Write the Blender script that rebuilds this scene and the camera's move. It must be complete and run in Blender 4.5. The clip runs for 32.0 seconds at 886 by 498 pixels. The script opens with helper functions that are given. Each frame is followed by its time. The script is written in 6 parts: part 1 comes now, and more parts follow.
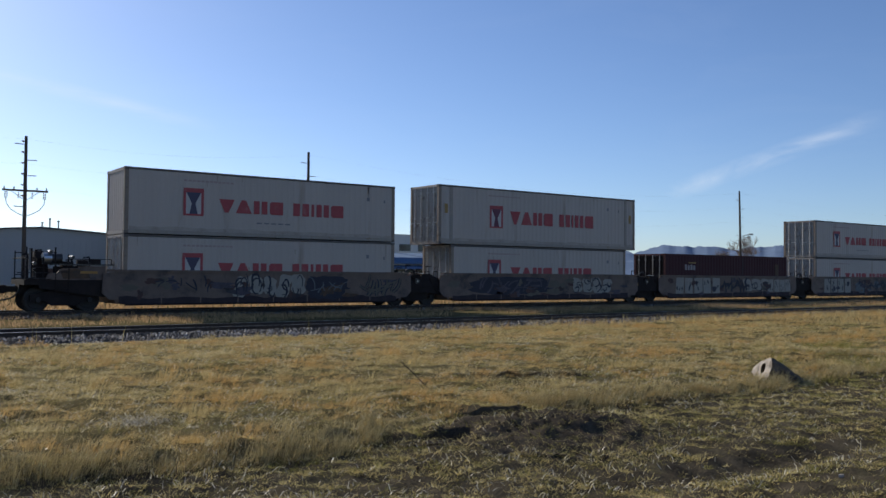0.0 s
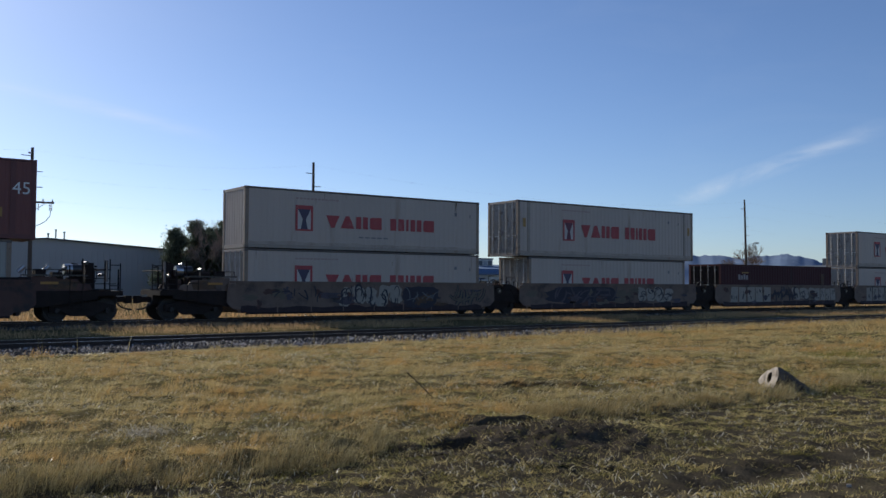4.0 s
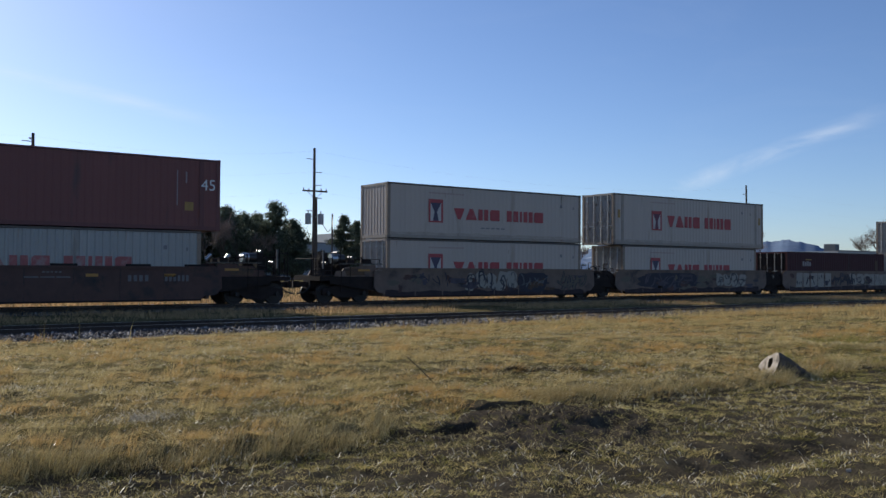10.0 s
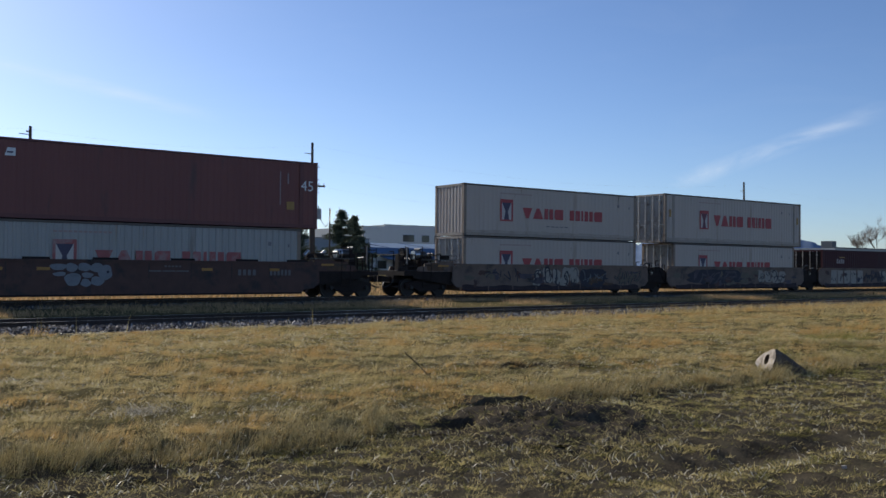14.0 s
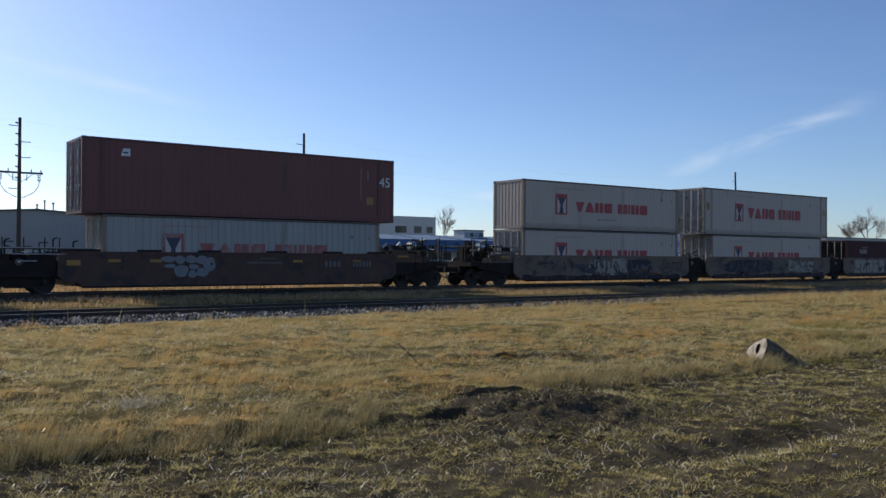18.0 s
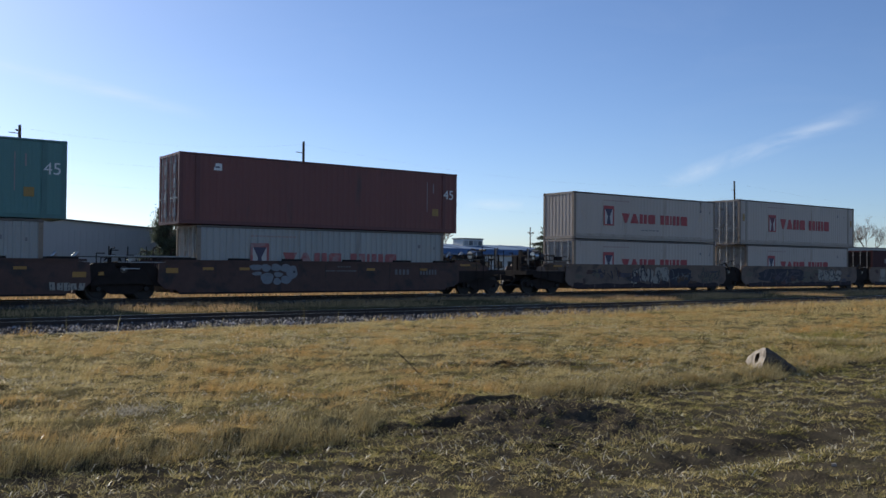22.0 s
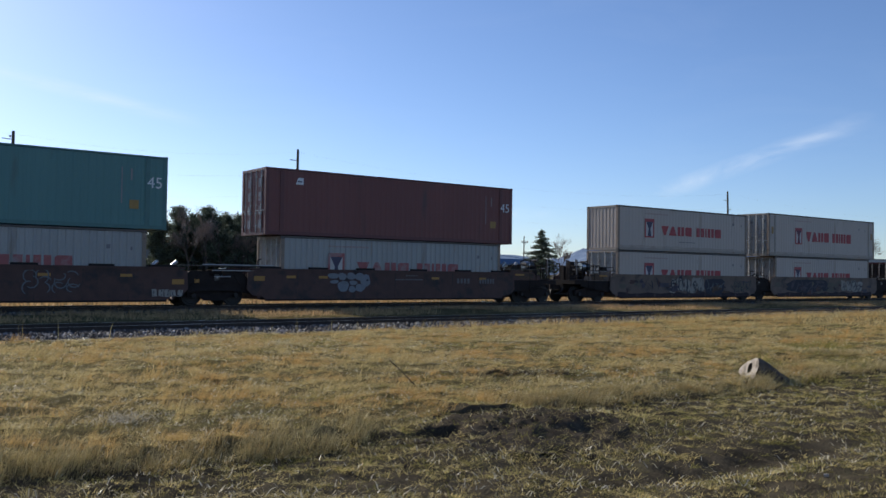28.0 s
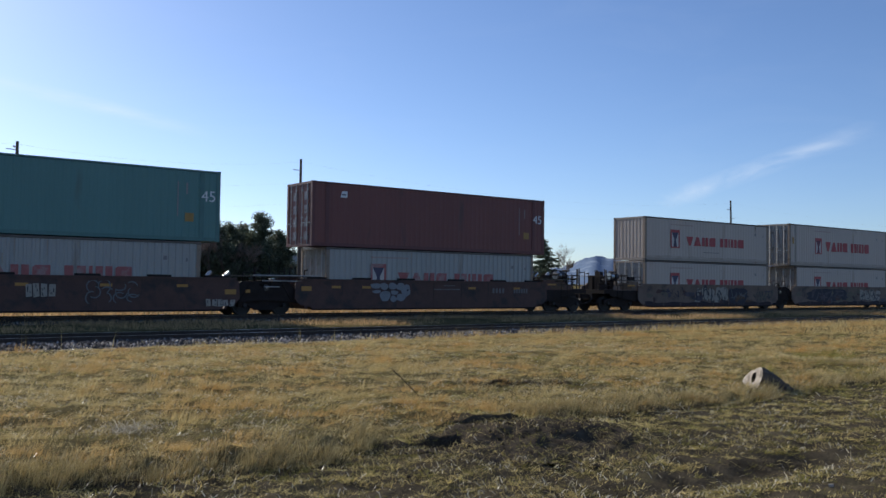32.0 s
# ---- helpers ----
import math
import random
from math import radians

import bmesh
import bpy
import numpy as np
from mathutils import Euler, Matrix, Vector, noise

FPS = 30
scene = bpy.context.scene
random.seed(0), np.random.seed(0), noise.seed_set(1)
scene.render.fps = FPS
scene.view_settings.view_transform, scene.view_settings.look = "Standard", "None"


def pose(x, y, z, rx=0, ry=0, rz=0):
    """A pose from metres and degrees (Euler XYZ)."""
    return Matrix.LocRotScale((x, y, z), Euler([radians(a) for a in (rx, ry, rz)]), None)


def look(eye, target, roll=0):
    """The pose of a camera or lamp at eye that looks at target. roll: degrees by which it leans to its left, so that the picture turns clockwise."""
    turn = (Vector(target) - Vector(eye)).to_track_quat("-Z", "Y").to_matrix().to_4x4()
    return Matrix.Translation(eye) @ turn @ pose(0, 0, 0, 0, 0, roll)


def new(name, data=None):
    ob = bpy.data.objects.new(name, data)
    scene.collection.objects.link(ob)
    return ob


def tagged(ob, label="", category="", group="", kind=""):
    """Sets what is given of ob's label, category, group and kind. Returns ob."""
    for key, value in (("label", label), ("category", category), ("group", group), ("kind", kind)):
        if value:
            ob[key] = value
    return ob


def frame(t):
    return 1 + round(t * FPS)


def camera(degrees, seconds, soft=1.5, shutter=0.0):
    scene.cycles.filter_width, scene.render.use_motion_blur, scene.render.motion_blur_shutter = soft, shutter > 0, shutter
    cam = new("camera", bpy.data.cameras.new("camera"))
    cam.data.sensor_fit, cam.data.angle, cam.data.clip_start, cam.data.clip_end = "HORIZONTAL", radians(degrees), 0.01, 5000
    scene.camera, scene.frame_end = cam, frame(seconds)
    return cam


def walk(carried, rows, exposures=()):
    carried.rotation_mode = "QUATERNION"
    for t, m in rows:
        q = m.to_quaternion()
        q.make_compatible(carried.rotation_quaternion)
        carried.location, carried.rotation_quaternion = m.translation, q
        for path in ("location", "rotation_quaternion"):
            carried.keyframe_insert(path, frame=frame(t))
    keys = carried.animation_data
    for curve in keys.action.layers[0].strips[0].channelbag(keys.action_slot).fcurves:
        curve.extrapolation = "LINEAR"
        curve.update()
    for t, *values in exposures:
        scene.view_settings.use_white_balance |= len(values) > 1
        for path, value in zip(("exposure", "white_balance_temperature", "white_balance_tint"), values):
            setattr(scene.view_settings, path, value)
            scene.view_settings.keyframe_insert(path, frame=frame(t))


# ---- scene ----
# ---- camera ----
EYE = (0.0, 0.0, 1.487)
TURNS = [
    (0, 35.67, 1.66, 0.50),
    (0.5, 35.35, 1.74, 0.26),
    (1, 35.23, 1.84, 0.29),
    (1.5, 35.36, 2.02, 0.24),
    (2, 35.37, 1.98, 0.36),
    (2.5, 35.27, 1.81, 0.45),
    (3, 35.31, 2.01, 0.14),
    (3.5, 35.42, 2.27, 0.35),
    (5.5, 35.08, 2.26, 0.16),
    (6, 35.10, 2.22, 0.31),
    (6.5, 35.10, 2.05, -0.05),
    (7, 35.12, 1.91, 0.07),
    (7.5, 35.10, 1.84, 0.38),
    (8, 35.14, 1.66, 0.24),
    (8.5, 35.17, 1.35, 0.21),
    (9, 35.17, 1.19, 0.37),
    (9.5, 35.18, 1.24, 0.38),
    (10, 35.27, 1.36, 0.33),
    (10.5, 35.40, 1.31, 0.49),
    (11, 35.51, 1.33, 0.26),
    (11.5, 35.48, 1.44, 0.28),
    (12, 35.46, 1.40, -0.05),
    (12.5, 35.39, 1.45, -0.24),
    (13, 35.35, 1.46, 0.06),
    (13.5, 35.35, 1.25, 0.35),
    (14, 35.43, 1.05, 0.59),
    (14.5, 35.64, 0.87, 0.69),
    (16.5, 35.70, 0.63, 0.41),
    (17, 35.70, 0.40, 0.30),
    (17.5, 35.79, 0.31, 0.26),
    (18, 35.94, 0.45, 0.41),
    (18.5, 36.04, 0.93, 0.76),
    (19, 36.03, 1.30, 0.42),
    (19.5, 36.00, 1.33, 0.35),
    (20, 35.94, 1.09, 0.48),
    (20.5, 35.94, 0.92, 0.48),
    (21, 35.94, 0.93, 0.43),
    (21.5, 35.93, 0.87, 0.40),
    (22, 35.99, 0.99, 0.54),
    (22.5, 36.08, 1.04, 0.60),
    (23, 36.07, 0.93, 0.38),
    (23.5, 36.07, 0.92, 0.38),
    (24, 36.14, 0.84, 0.26),
    (24.5, 36.16, 0.76, 0.27),
    (25, 36.10, 0.92, 0.25),
    (25.5, 36.16, 1.00, -0.08),
    (27.5, 36.33, 1.17, 0.74),
    (28, 36.39, 1.56, 0.85),
    (28.5, 36.24, 2.08, 0.75),
    (29, 36.08, 2.32, 0.50),
    (29.5, 35.96, 2.31, 0.38),
    (30, 36.02, 2.21, 0.56),
    (30.5, 36.13, 2.21, 0.67),
    (31, 36.19, 2.27, 0.87),
    (31.5, 36.22, 2.22, 0.65),
    (32, 36.19, 2.18, 0.78),
]


def heading(turn, tilt, lean):
    """Camera pose at the eye: turn clockwise from +y, tilt upwards, lean of the picture clockwise."""
    a, b = radians(turn), radians(tilt)
    way = Vector((math.sin(a) * math.cos(b), math.cos(a) * math.cos(b), math.sin(b)))
    return look(EYE, Vector(EYE) + way * 10.0, lean)


cam = camera(53.73, 32.0, soft=1.5)
walk(cam, [(r[0], heading(*r[1:])) for r in TURNS], exposures=[(t, e, 6500, 10) for t, e in ((0, -0.17), (3, -0.25), (6, -0.35), (9, -0.17), (13, -0.15), (19, -0.17), (24, -0.1), (28, -0.03), (32, -0.05))])

# ---- world, sun ----
SUN_AZ, SUN_EL = -6.0, 27.0      # degrees: clockwise from +y, above the horizon
world = bpy.data.worlds.new("sky")
scene.world = world
world.use_nodes = True
wn, wl = world.node_tree.nodes, world.node_tree.links
wn.clear()
w_out, w_bg, w_sky = wn.new("ShaderNodeOutputWorld"), wn.new("ShaderNodeBackground"), wn.new("ShaderNodeTexSky")
w_sky.sky_type = "NISHITA"
w_sky.sun_disc = False
w_sky.sun_elevation, w_sky.sun_rotation = radians(SUN_EL), radians(SUN_AZ)
w_sky.altitude, w_sky.air_density, w_sky.dust_density, w_sky.ozone_density = 1500, 1.0, 1.3, 2.8
w_bg.inputs["Strength"].default_value = 0.1155
# thin high cloud: faint wisps all over, and two long streaks along great circles of the sky
w_tc = wn.new("ShaderNodeTexCoord")
w_map = wn.new("ShaderNodeMapping")
w_map.inputs["Rotation"].default_value = (radians(8), radians(24), radians(-40))
w_map.inputs["Scale"].default_value = (1.5, 4.0, 13.0)
w_no = wn.new("ShaderNodeTexNoise")
w_no.inputs["Scale"].default_value, w_no.inputs["Detail"].default_value, w_no.inputs["Roughness"].default_value = 1.6, 8, 0.62
w_no.inputs["Distortion"].default_value = 0.8
wl.new(w_tc.outputs["Generated"], w_map.inputs["Vector"])
wl.new(w_map.outputs["Vector"], w_no.inputs["Vector"])


def wmath(op, a, b=None, clamp=False):
    n = wn.new("ShaderNodeMath")
    n.operation, n.use_clamp = op, clamp
    for k, v in enumerate((a, b)):
        if v is None:
            continue
        if isinstance(v, (int, float)):
            n.inputs[k].default_value = v
        else:
            wl.new(v, n.inputs[k])
    return n.outputs[0]


def wdot(v):
    n = wn.new("ShaderNodeVectorMath")
    n.operation = "DOT_PRODUCT"
    wl.new(w_tc.outputs["Generated"], n.inputs[0])
    n.inputs[1].default_value = tuple(v)
    return n.outputs["Value"]


def sky_dir(az, el):
    a, e = radians(az), radians(el)
    return Vector((math.sin(a) * math.cos(e), math.cos(a) * math.cos(e), math.sin(e)))


def streak(a, b, wide, reach):
    """Mask of a cloud streak through two sky directions."""
    across = a.cross(b).normalized()
    mid = (a + b).normalized()
    off = wmath("DIVIDE", wmath("ABSOLUTE", wdot(across)), wide)
    away = wmath("DIVIDE", wmath("SUBTRACT", 1.0, wdot(mid)), reach)
    return wmath("MULTIPLY", wmath("SUBTRACT", 1.0, off, True), wmath("SUBTRACT", 1.0, away, True))


wisp = wmath("MULTIPLY", wmath("SUBTRACT", w_no.outputs["Fac"], 0.50, True), 0.9)
grain = wmath("MULTIPLY", wmath("SUBTRACT", w_no.outputs["Fac"], 0.40, True), 5.0)
bands = wmath("ADD", wmath("ADD", streak(sky_dir(49.3, 4.9), sky_dir(61.1, 9.0), 0.012, 0.010), wmath("MULTIPLY", streak(sky_dir(57.2, 7.6), sky_dir(60.8, 8.95), 0.008, 0.0011), 0.45)), wmath("MULTIPLY", streak(sky_dir(7.0, 11.6), sky_dir(18.5, 9.6), 0.010, 0.011), 0.7))
low = wmath("MULTIPLY", streak(sky_dir(38.0, 3.9), sky_dir(43.0, 4.0), 0.008, 0.0016), 1.5)
cloud = wmath("ADD", wmath("MULTIPLY", wisp, 0.35), wmath("MULTIPLY", wmath("ADD", bands, low), grain), True)
cloud = wmath("MULTIPLY", cloud, 0.28)
w_tint = wn.new("ShaderNodeMix")
w_tint.data_type, w_tint.blend_type = "RGBA", "MULTIPLY"
w_tint.inputs["Factor"].default_value = 1.0
w_tint.inputs["B"].default_value = (0.880, 0.970, 1.15, 1)
wl.new(w_sky.outputs["Color"], w_tint.inputs["A"])
w_mix = wn.new("ShaderNodeMix")
w_mix.data_type = "RGBA"
w_mix.inputs["B"].default_value = (8.0, 8.6, 9.4, 1)
wl.new(cloud, w_mix.inputs["Factor"])
wl.new(w_tint.outputs["Result"], w_mix.inputs["A"])
wl.new(w_mix.outputs["Result"], w_bg.inputs["Color"])
wl.new(w_bg.outputs["Background"], w_out.inputs["Surface"])

sun_data = bpy.data.lights.new("sun", "SUN")
sun_data.energy, sun_data.angle, sun_data.color = 4.8, radians(0.53), (1.0, 0.93, 0.82)
sun = new("sun", sun_data)
_a, _e = radians(SUN_AZ), radians(SUN_EL)
sun_dir = Vector((math.sin(_a) * math.cos(_e), math.cos(_a) * math.cos(_e), math.sin(_e)))
sun.matrix_world = look(sun_dir * 300, (0, 0, 0))


# ---- materials ----
def surface(name, color, rough=0.7, metal=0.0, vary=0.15, scale=3.0, fine=40.0, bump=0.1, dirt=None, dirt_at=0.55,
            dirt_scale=1.2, streak=False, random_value=0.0, island=0.0, translucent=0.0, spec=0.5):
    """Painted, stained or natural surface: coarse blotches, fine grain, optional dirt of a second colour, fine relief."""
    m = bpy.data.materials.new(name)
    m.use_nodes = True
    n, l = m.node_tree.nodes, m.node_tree.links
    p = n["Principled BSDF"]
    p.inputs["Roughness"].default_value, p.inputs["Metallic"].default_value = rough, metal
    p.inputs["Specular IOR Level"].default_value = spec
    tc = n.new("ShaderNodeTexCoord")
    mp = n.new("ShaderNodeMapping")
    l.new(tc.outputs["Object"], mp.inputs["Vector"])
    if streak:
        mp.inputs["Scale"].default_value = (1.0, 1.0, 0.14)
    big, small = n.new("ShaderNodeTexNoise"), n.new("ShaderNodeTexNoise")
    big.inputs["Scale"].default_value, big.inputs["Detail"].default_value = scale, 5
    small.inputs["Scale"].default_value, small.inputs["Detail"].default_value = fine, 4
    l.new(mp.outputs["Vector"], big.inputs["Vector"])
    l.new(tc.outputs["Object"], small.inputs["Vector"])
    add = n.new("ShaderNodeMath")
    add.operation = "ADD"
    l.new(big.outputs["Fac"], add.inputs[0])
    l.new(small.outputs["Fac"], add.inputs[1])
    rng = n.new("ShaderNodeMapRange")
    rng.inputs["From Min"].default_value, rng.inputs["From Max"].default_value = 0.6, 1.4
    rng.inputs["To Min"].default_value, rng.inputs["To Max"].default_value = 1 - vary, 1 + vary
    l.new(add.outputs[0], rng.inputs["Value"])
    val = rng.outputs["Result"]
    if random_value or island:
        src = n.new("ShaderNodeNewGeometry").outputs["Random Per Island"] if island else n.new("ShaderNodeObjectInfo").outputs["Random"]
        amt = island or random_value
        r2 = n.new("ShaderNodeMapRange")
        r2.inputs["To Min"].default_value, r2.inputs["To Max"].default_value = 1 - amt, 1 + amt
        l.new(src, r2.inputs["Value"])
        mu = n.new("ShaderNodeMath")
        mu.operation = "MULTIPLY"
        l.new(val, mu.inputs[0])
        l.new(r2.outputs["Result"], mu.inputs[1])
        val = mu.outputs[0]
    col = n.new("ShaderNodeMix")
    col.data_type, col.blend_type = "RGBA", "MULTIPLY"
    col.inputs["Factor"].default_value = 1.0
    col.inputs["A"].default_value = (*color, 1)
    l.new(val, col.inputs["B"])
    out = col.outputs["Result"]
    if dirt:
        dn, dr, dm = n.new("ShaderNodeTexNoise"), n.new("ShaderNodeValToRGB"), n.new("ShaderNodeMix")
        dn.inputs["Scale"].default_value, dn.inputs["Detail"].default_value, dn.inputs["Roughness"].default_value = dirt_scale, 8, 0.65
        l.new(mp.outputs["Vector"], dn.inputs["Vector"])
        dr.color_ramp.elements[0].position, dr.color_ramp.elements[1].position = dirt_at, min(dirt_at + 0.16, 1)
        l.new(dn.outputs["Fac"], dr.inputs["Fac"])
        dm.data_type = "RGBA"
        dm.inputs["B"].default_value = (*dirt, 1)
        l.new(dr.outputs["Color"], dm.inputs["Factor"])
        l.new(out, dm.inputs["A"])
        out = dm.outputs["Result"]
    l.new(out, p.inputs["Base Color"])
    if bump:
        b = n.new("ShaderNodeBump")
        b.inputs["Strength"].default_value, b.inputs["Distance"].default_value = bump, 0.02
        l.new(add.outputs[0], b.inputs["Height"])
        l.new(b.outputs["Normal"], p.inputs["Normal"])
    if translucent:
        t, mx = n.new("ShaderNodeBsdfTranslucent"), n.new("ShaderNodeMixShader")
        mx.inputs["Fac"].default_value = translucent
        l.new(out, t.inputs["Color"])
        l.new(p.outputs["BSDF"], mx.inputs[1])
        l.new(t.outputs["BSDF"], mx.inputs[2])
        l.new(mx.outputs["Shader"], n["Material Output"].inputs["Surface"])
    return m


white_paint = surface("white container paint", (0.488, 0.397, 0.327), 0.55, vary=0.10, scale=0.8, dirt=(0.38, 0.285, 0.215), dirt_at=0.57, streak=True, bump=0.05)
grey_paint = surface("greyed container paint", (0.38, 0.36, 0.325), 0.6, vary=0.13, scale=0.9, dirt=(0.26, 0.22, 0.18), dirt_at=0.58, streak=True, bump=0.05)
frame_white = surface("rust streaked white steel", (0.345, 0.285, 0.23), 0.6, vary=0.18, dirt=(0.21, 0.12, 0.07), dirt_at=0.56, dirt_scale=3, bump=0.08)
dust_mat = surface("brown dust on white paint", (0.43, 0.35, 0.283), 0.7, vary=0.15, scale=3, dirt=(0.33, 0.255, 0.20), dirt_at=0.5, dirt_scale=2)
rusty_post = surface("rusty dust-stained post", (0.275, 0.205, 0.15), 0.7, vary=0.25, scale=3, dirt=(0.16, 0.10, 0.065), dirt_at=0.52, dirt_scale=3, bump=0.1)
rusty_rim = surface("grimy rusted rim steel", (0.14, 0.11, 0.09), 0.75, vary=0.3, scale=4, dirt=(0.22, 0.17, 0.13), dirt_at=0.55, dirt_scale=2, bump=0.1)
maroon_paint = surface("maroon container paint", (0.185, 0.058, 0.048), 0.55, vary=0.12, scale=0.7, dirt=(0.09, 0.05, 0.045), dirt_at=0.58, streak=True, bump=0.05)
plum_paint = surface("dark plum container paint", (0.062, 0.019, 0.021), 0.6, vary=0.15, scale=0.7, dirt=(0.05, 0.03, 0.03), dirt_at=0.58, streak=True, bump=0.05, spec=0.2)
lawn_grass = surface("trampled olive grass", (0.225, 0.195, 0.058), 0.75, vary=0.35, scale=0.8, bump=0, island=0.6, translucent=0.2, spec=0.08)
door_grey = surface("grimy grey door paint", (0.29, 0.265, 0.235), 0.6, vary=0.15, dirt=(0.14, 0.11, 0.09), dirt_at=0.52, dirt_scale=3, bump=0.08)
maroon_frame = surface("maroon steel frame", (0.14, 0.045, 0.04), 0.55, vary=0.15, bump=0.08)
green_paint = surface("sea green container paint", (0.10, 0.225, 0.205), 0.55, vary=0.1, scale=0.7, dirt=(0.10, 0.16, 0.14), dirt_at=0.6, streak=True, bump=0.05)
green_frame = surface("sea green steel frame", (0.08, 0.18, 0.165), 0.55, vary=0.15, bump=0.08)
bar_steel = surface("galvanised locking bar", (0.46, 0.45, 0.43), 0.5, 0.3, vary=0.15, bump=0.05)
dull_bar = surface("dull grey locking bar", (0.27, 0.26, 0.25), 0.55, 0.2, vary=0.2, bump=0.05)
red_mark = surface("red lettering paint", (0.39, 0.062, 0.062), 0.6, vary=0.15, scale=4, dirt=(0.42, 0.24, 0.21), dirt_at=0.60)
blue_mark = surface("blue marking paint", (0.068, 0.057, 0.092), 0.6, vary=0.12)
plum_mark = surface("faded plum marking paint", (0.15, 0.045, 0.065), 0.6, vary=0.2, scale=5)
faded_red = surface("faded brownish red lettering", (0.36, 0.105, 0.095), 0.65, vary=0.2, scale=4, dirt=(0.36, 0.30, 0.27), dirt_at=0.52)
grey_mark = surface("worn grey marking paint", (0.15, 0.14, 0.135), 0.7, vary=0.25, scale=6)
white_mark = surface("white marking paint", (0.72, 0.72, 0.70), 0.6, vary=0.08)
yellow_mark = surface("yellow decal", (0.36, 0.21, 0.06), 0.6, vary=0.2, scale=6)
emblem_white = surface("dusty white paint", (0.52, 0.47, 0.42), 0.6, vary=0.1)
column_mark = surface("worn pale print", (0.30, 0.25, 0.24), 0.7, vary=0.3, scale=9)
dark_mark = surface("dark small print", (0.22, 0.20, 0.20), 0.6)
pink_mark = surface("faded red small print", (0.40, 0.28, 0.25), 0.6)
car_brown = surface("weathered dark brown car paint", (0.085, 0.038, 0.028), 0.65, vary=0.25, dirt=(0.026, 0.020, 0.019), dirt_at=0.50, bump=0.12)
car_grey = surface("weathered grey brown car paint", (0.172, 0.115, 0.086), 0.7, vary=0.25, scale=2, dirt=(0.06, 0.045, 0.04), dirt_at=0.52, bump=0.12)
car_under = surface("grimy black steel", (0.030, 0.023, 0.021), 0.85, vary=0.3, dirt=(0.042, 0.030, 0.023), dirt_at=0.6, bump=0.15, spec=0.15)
wheel_steel = surface("rolled wheel steel", (0.03, 0.026, 0.024), 0.6, 0.3, vary=0.2, bump=0.1)
bright_metal = surface("grimy aluminium tank and glint", (0.42, 0.42, 0.42), 0.28, 0.9, vary=0.08)
worn_steel = surface("worn dark steel", (0.055, 0.05, 0.048), 0.32, 0.6, vary=0.3, bump=0.08)
hose_rubber = surface("black rubber hose", (0.02, 0.02, 0.02), 0.6)
yellow_reflector = surface("yellow reflective strip", (0.40, 0.19, 0.035), 0.5, vary=0.15)
graf_white = surface("sprayed white paint", (0.325, 0.285, 0.235), 0.7, vary=0.15, scale=5, dirt=(0.22, 0.22, 0.23), dirt_at=0.6, dirt_scale=3)
graf_blue = surface("sprayed pale blue paint", (0.13, 0.14, 0.145), 0.7, vary=0.15, scale=5, dirt=(0.10, 0.12, 0.15), dirt_at=0.6, dirt_scale=3)
graf_pale = surface("sprayed pale grey paint", (0.21, 0.215, 0.225), 0.7, vary=0.15, scale=5, dirt=(0.12, 0.12, 0.13), dirt_at=0.6, dirt_scale=3)
graf_dark = surface("sprayed navy paint", (0.034, 0.028, 0.038), 0.7, vary=0.2)
car_lilac = surface("dull violet car paint", (0.085, 0.066, 0.078), 0.7, vary=0.25, scale=3, dirt=(0.05, 0.04, 0.04), dirt_at=0.52, bump=0.1)
grime_mat = surface("thrown up road grime", (0.040, 0.025, 0.027), 0.85, vary=0.35, scale=3, dirt=(0.06, 0.035, 0.03), dirt_at=0.55, dirt_scale=3)
rust_streak_mat = surface("rust run on white paint", (0.39, 0.31, 0.25), 0.7, vary=0.25, scale=8)
rust_stain = surface("rust stained paint", (0.10, 0.055, 0.028), 0.75, vary=0.35, scale=5, dirt=(0.05, 0.035, 0.028), dirt_at=0.5, dirt_scale=4)
graf_tan = surface("sprayed tan paint", (0.13, 0.105, 0.075), 0.7, vary=0.2)
rail_steel = surface("rusty rail web", (0.055, 0.038, 0.03), 0.7, 0.2, vary=0.25, bump=0.1)
rail_top = surface("polished rail head", (0.42, 0.40, 0.38), 0.3, 0.9, vary=0.1)
tie_wood = surface("creosoted tie wood", (0.06, 0.047, 0.038), 0.85, vary=0.3, scale=6, bump=0.3, random_value=0.3)
ballast_mat = surface("pale crushed stone", (0.27, 0.255, 0.245), 0.8, vary=0.3, scale=6, fine=60, bump=0.4, island=0.5)
ballast_shade = surface("shade dark crushed stone", (0.052, 0.048, 0.047), 0.85, vary=0.3, scale=6, fine=60, bump=0.4, island=0.5)
ballast_bed_mat = surface("dark cindery ballast bed", (0.055, 0.049, 0.046), 0.9, vary=0.4, scale=5, fine=50, bump=0.5)
dirt_mat = surface("dry brown soil", (0.080, 0.066, 0.045), 0.95, vary=0.6, scale=3, fine=45, bump=1.0, dirt=(0.125, 0.108, 0.064), dirt_at=0.55, dirt_scale=2.0, spec=0.0)
gold_grass = surface("dry golden grass", (0.54, 0.43, 0.20), 0.7, vary=0.25, scale=0.9, fine=4, bump=0, island=0.4, translucent=0.42, dirt=(0.58, 0.36, 0.13), dirt_at=0.45, dirt_scale=0.55, spec=0.08)
pale_grass = surface("bleached straw", (0.66, 0.55, 0.28), 0.5, vary=0.2, scale=1, bump=0, island=0.4, translucent=0.35, spec=0.3)
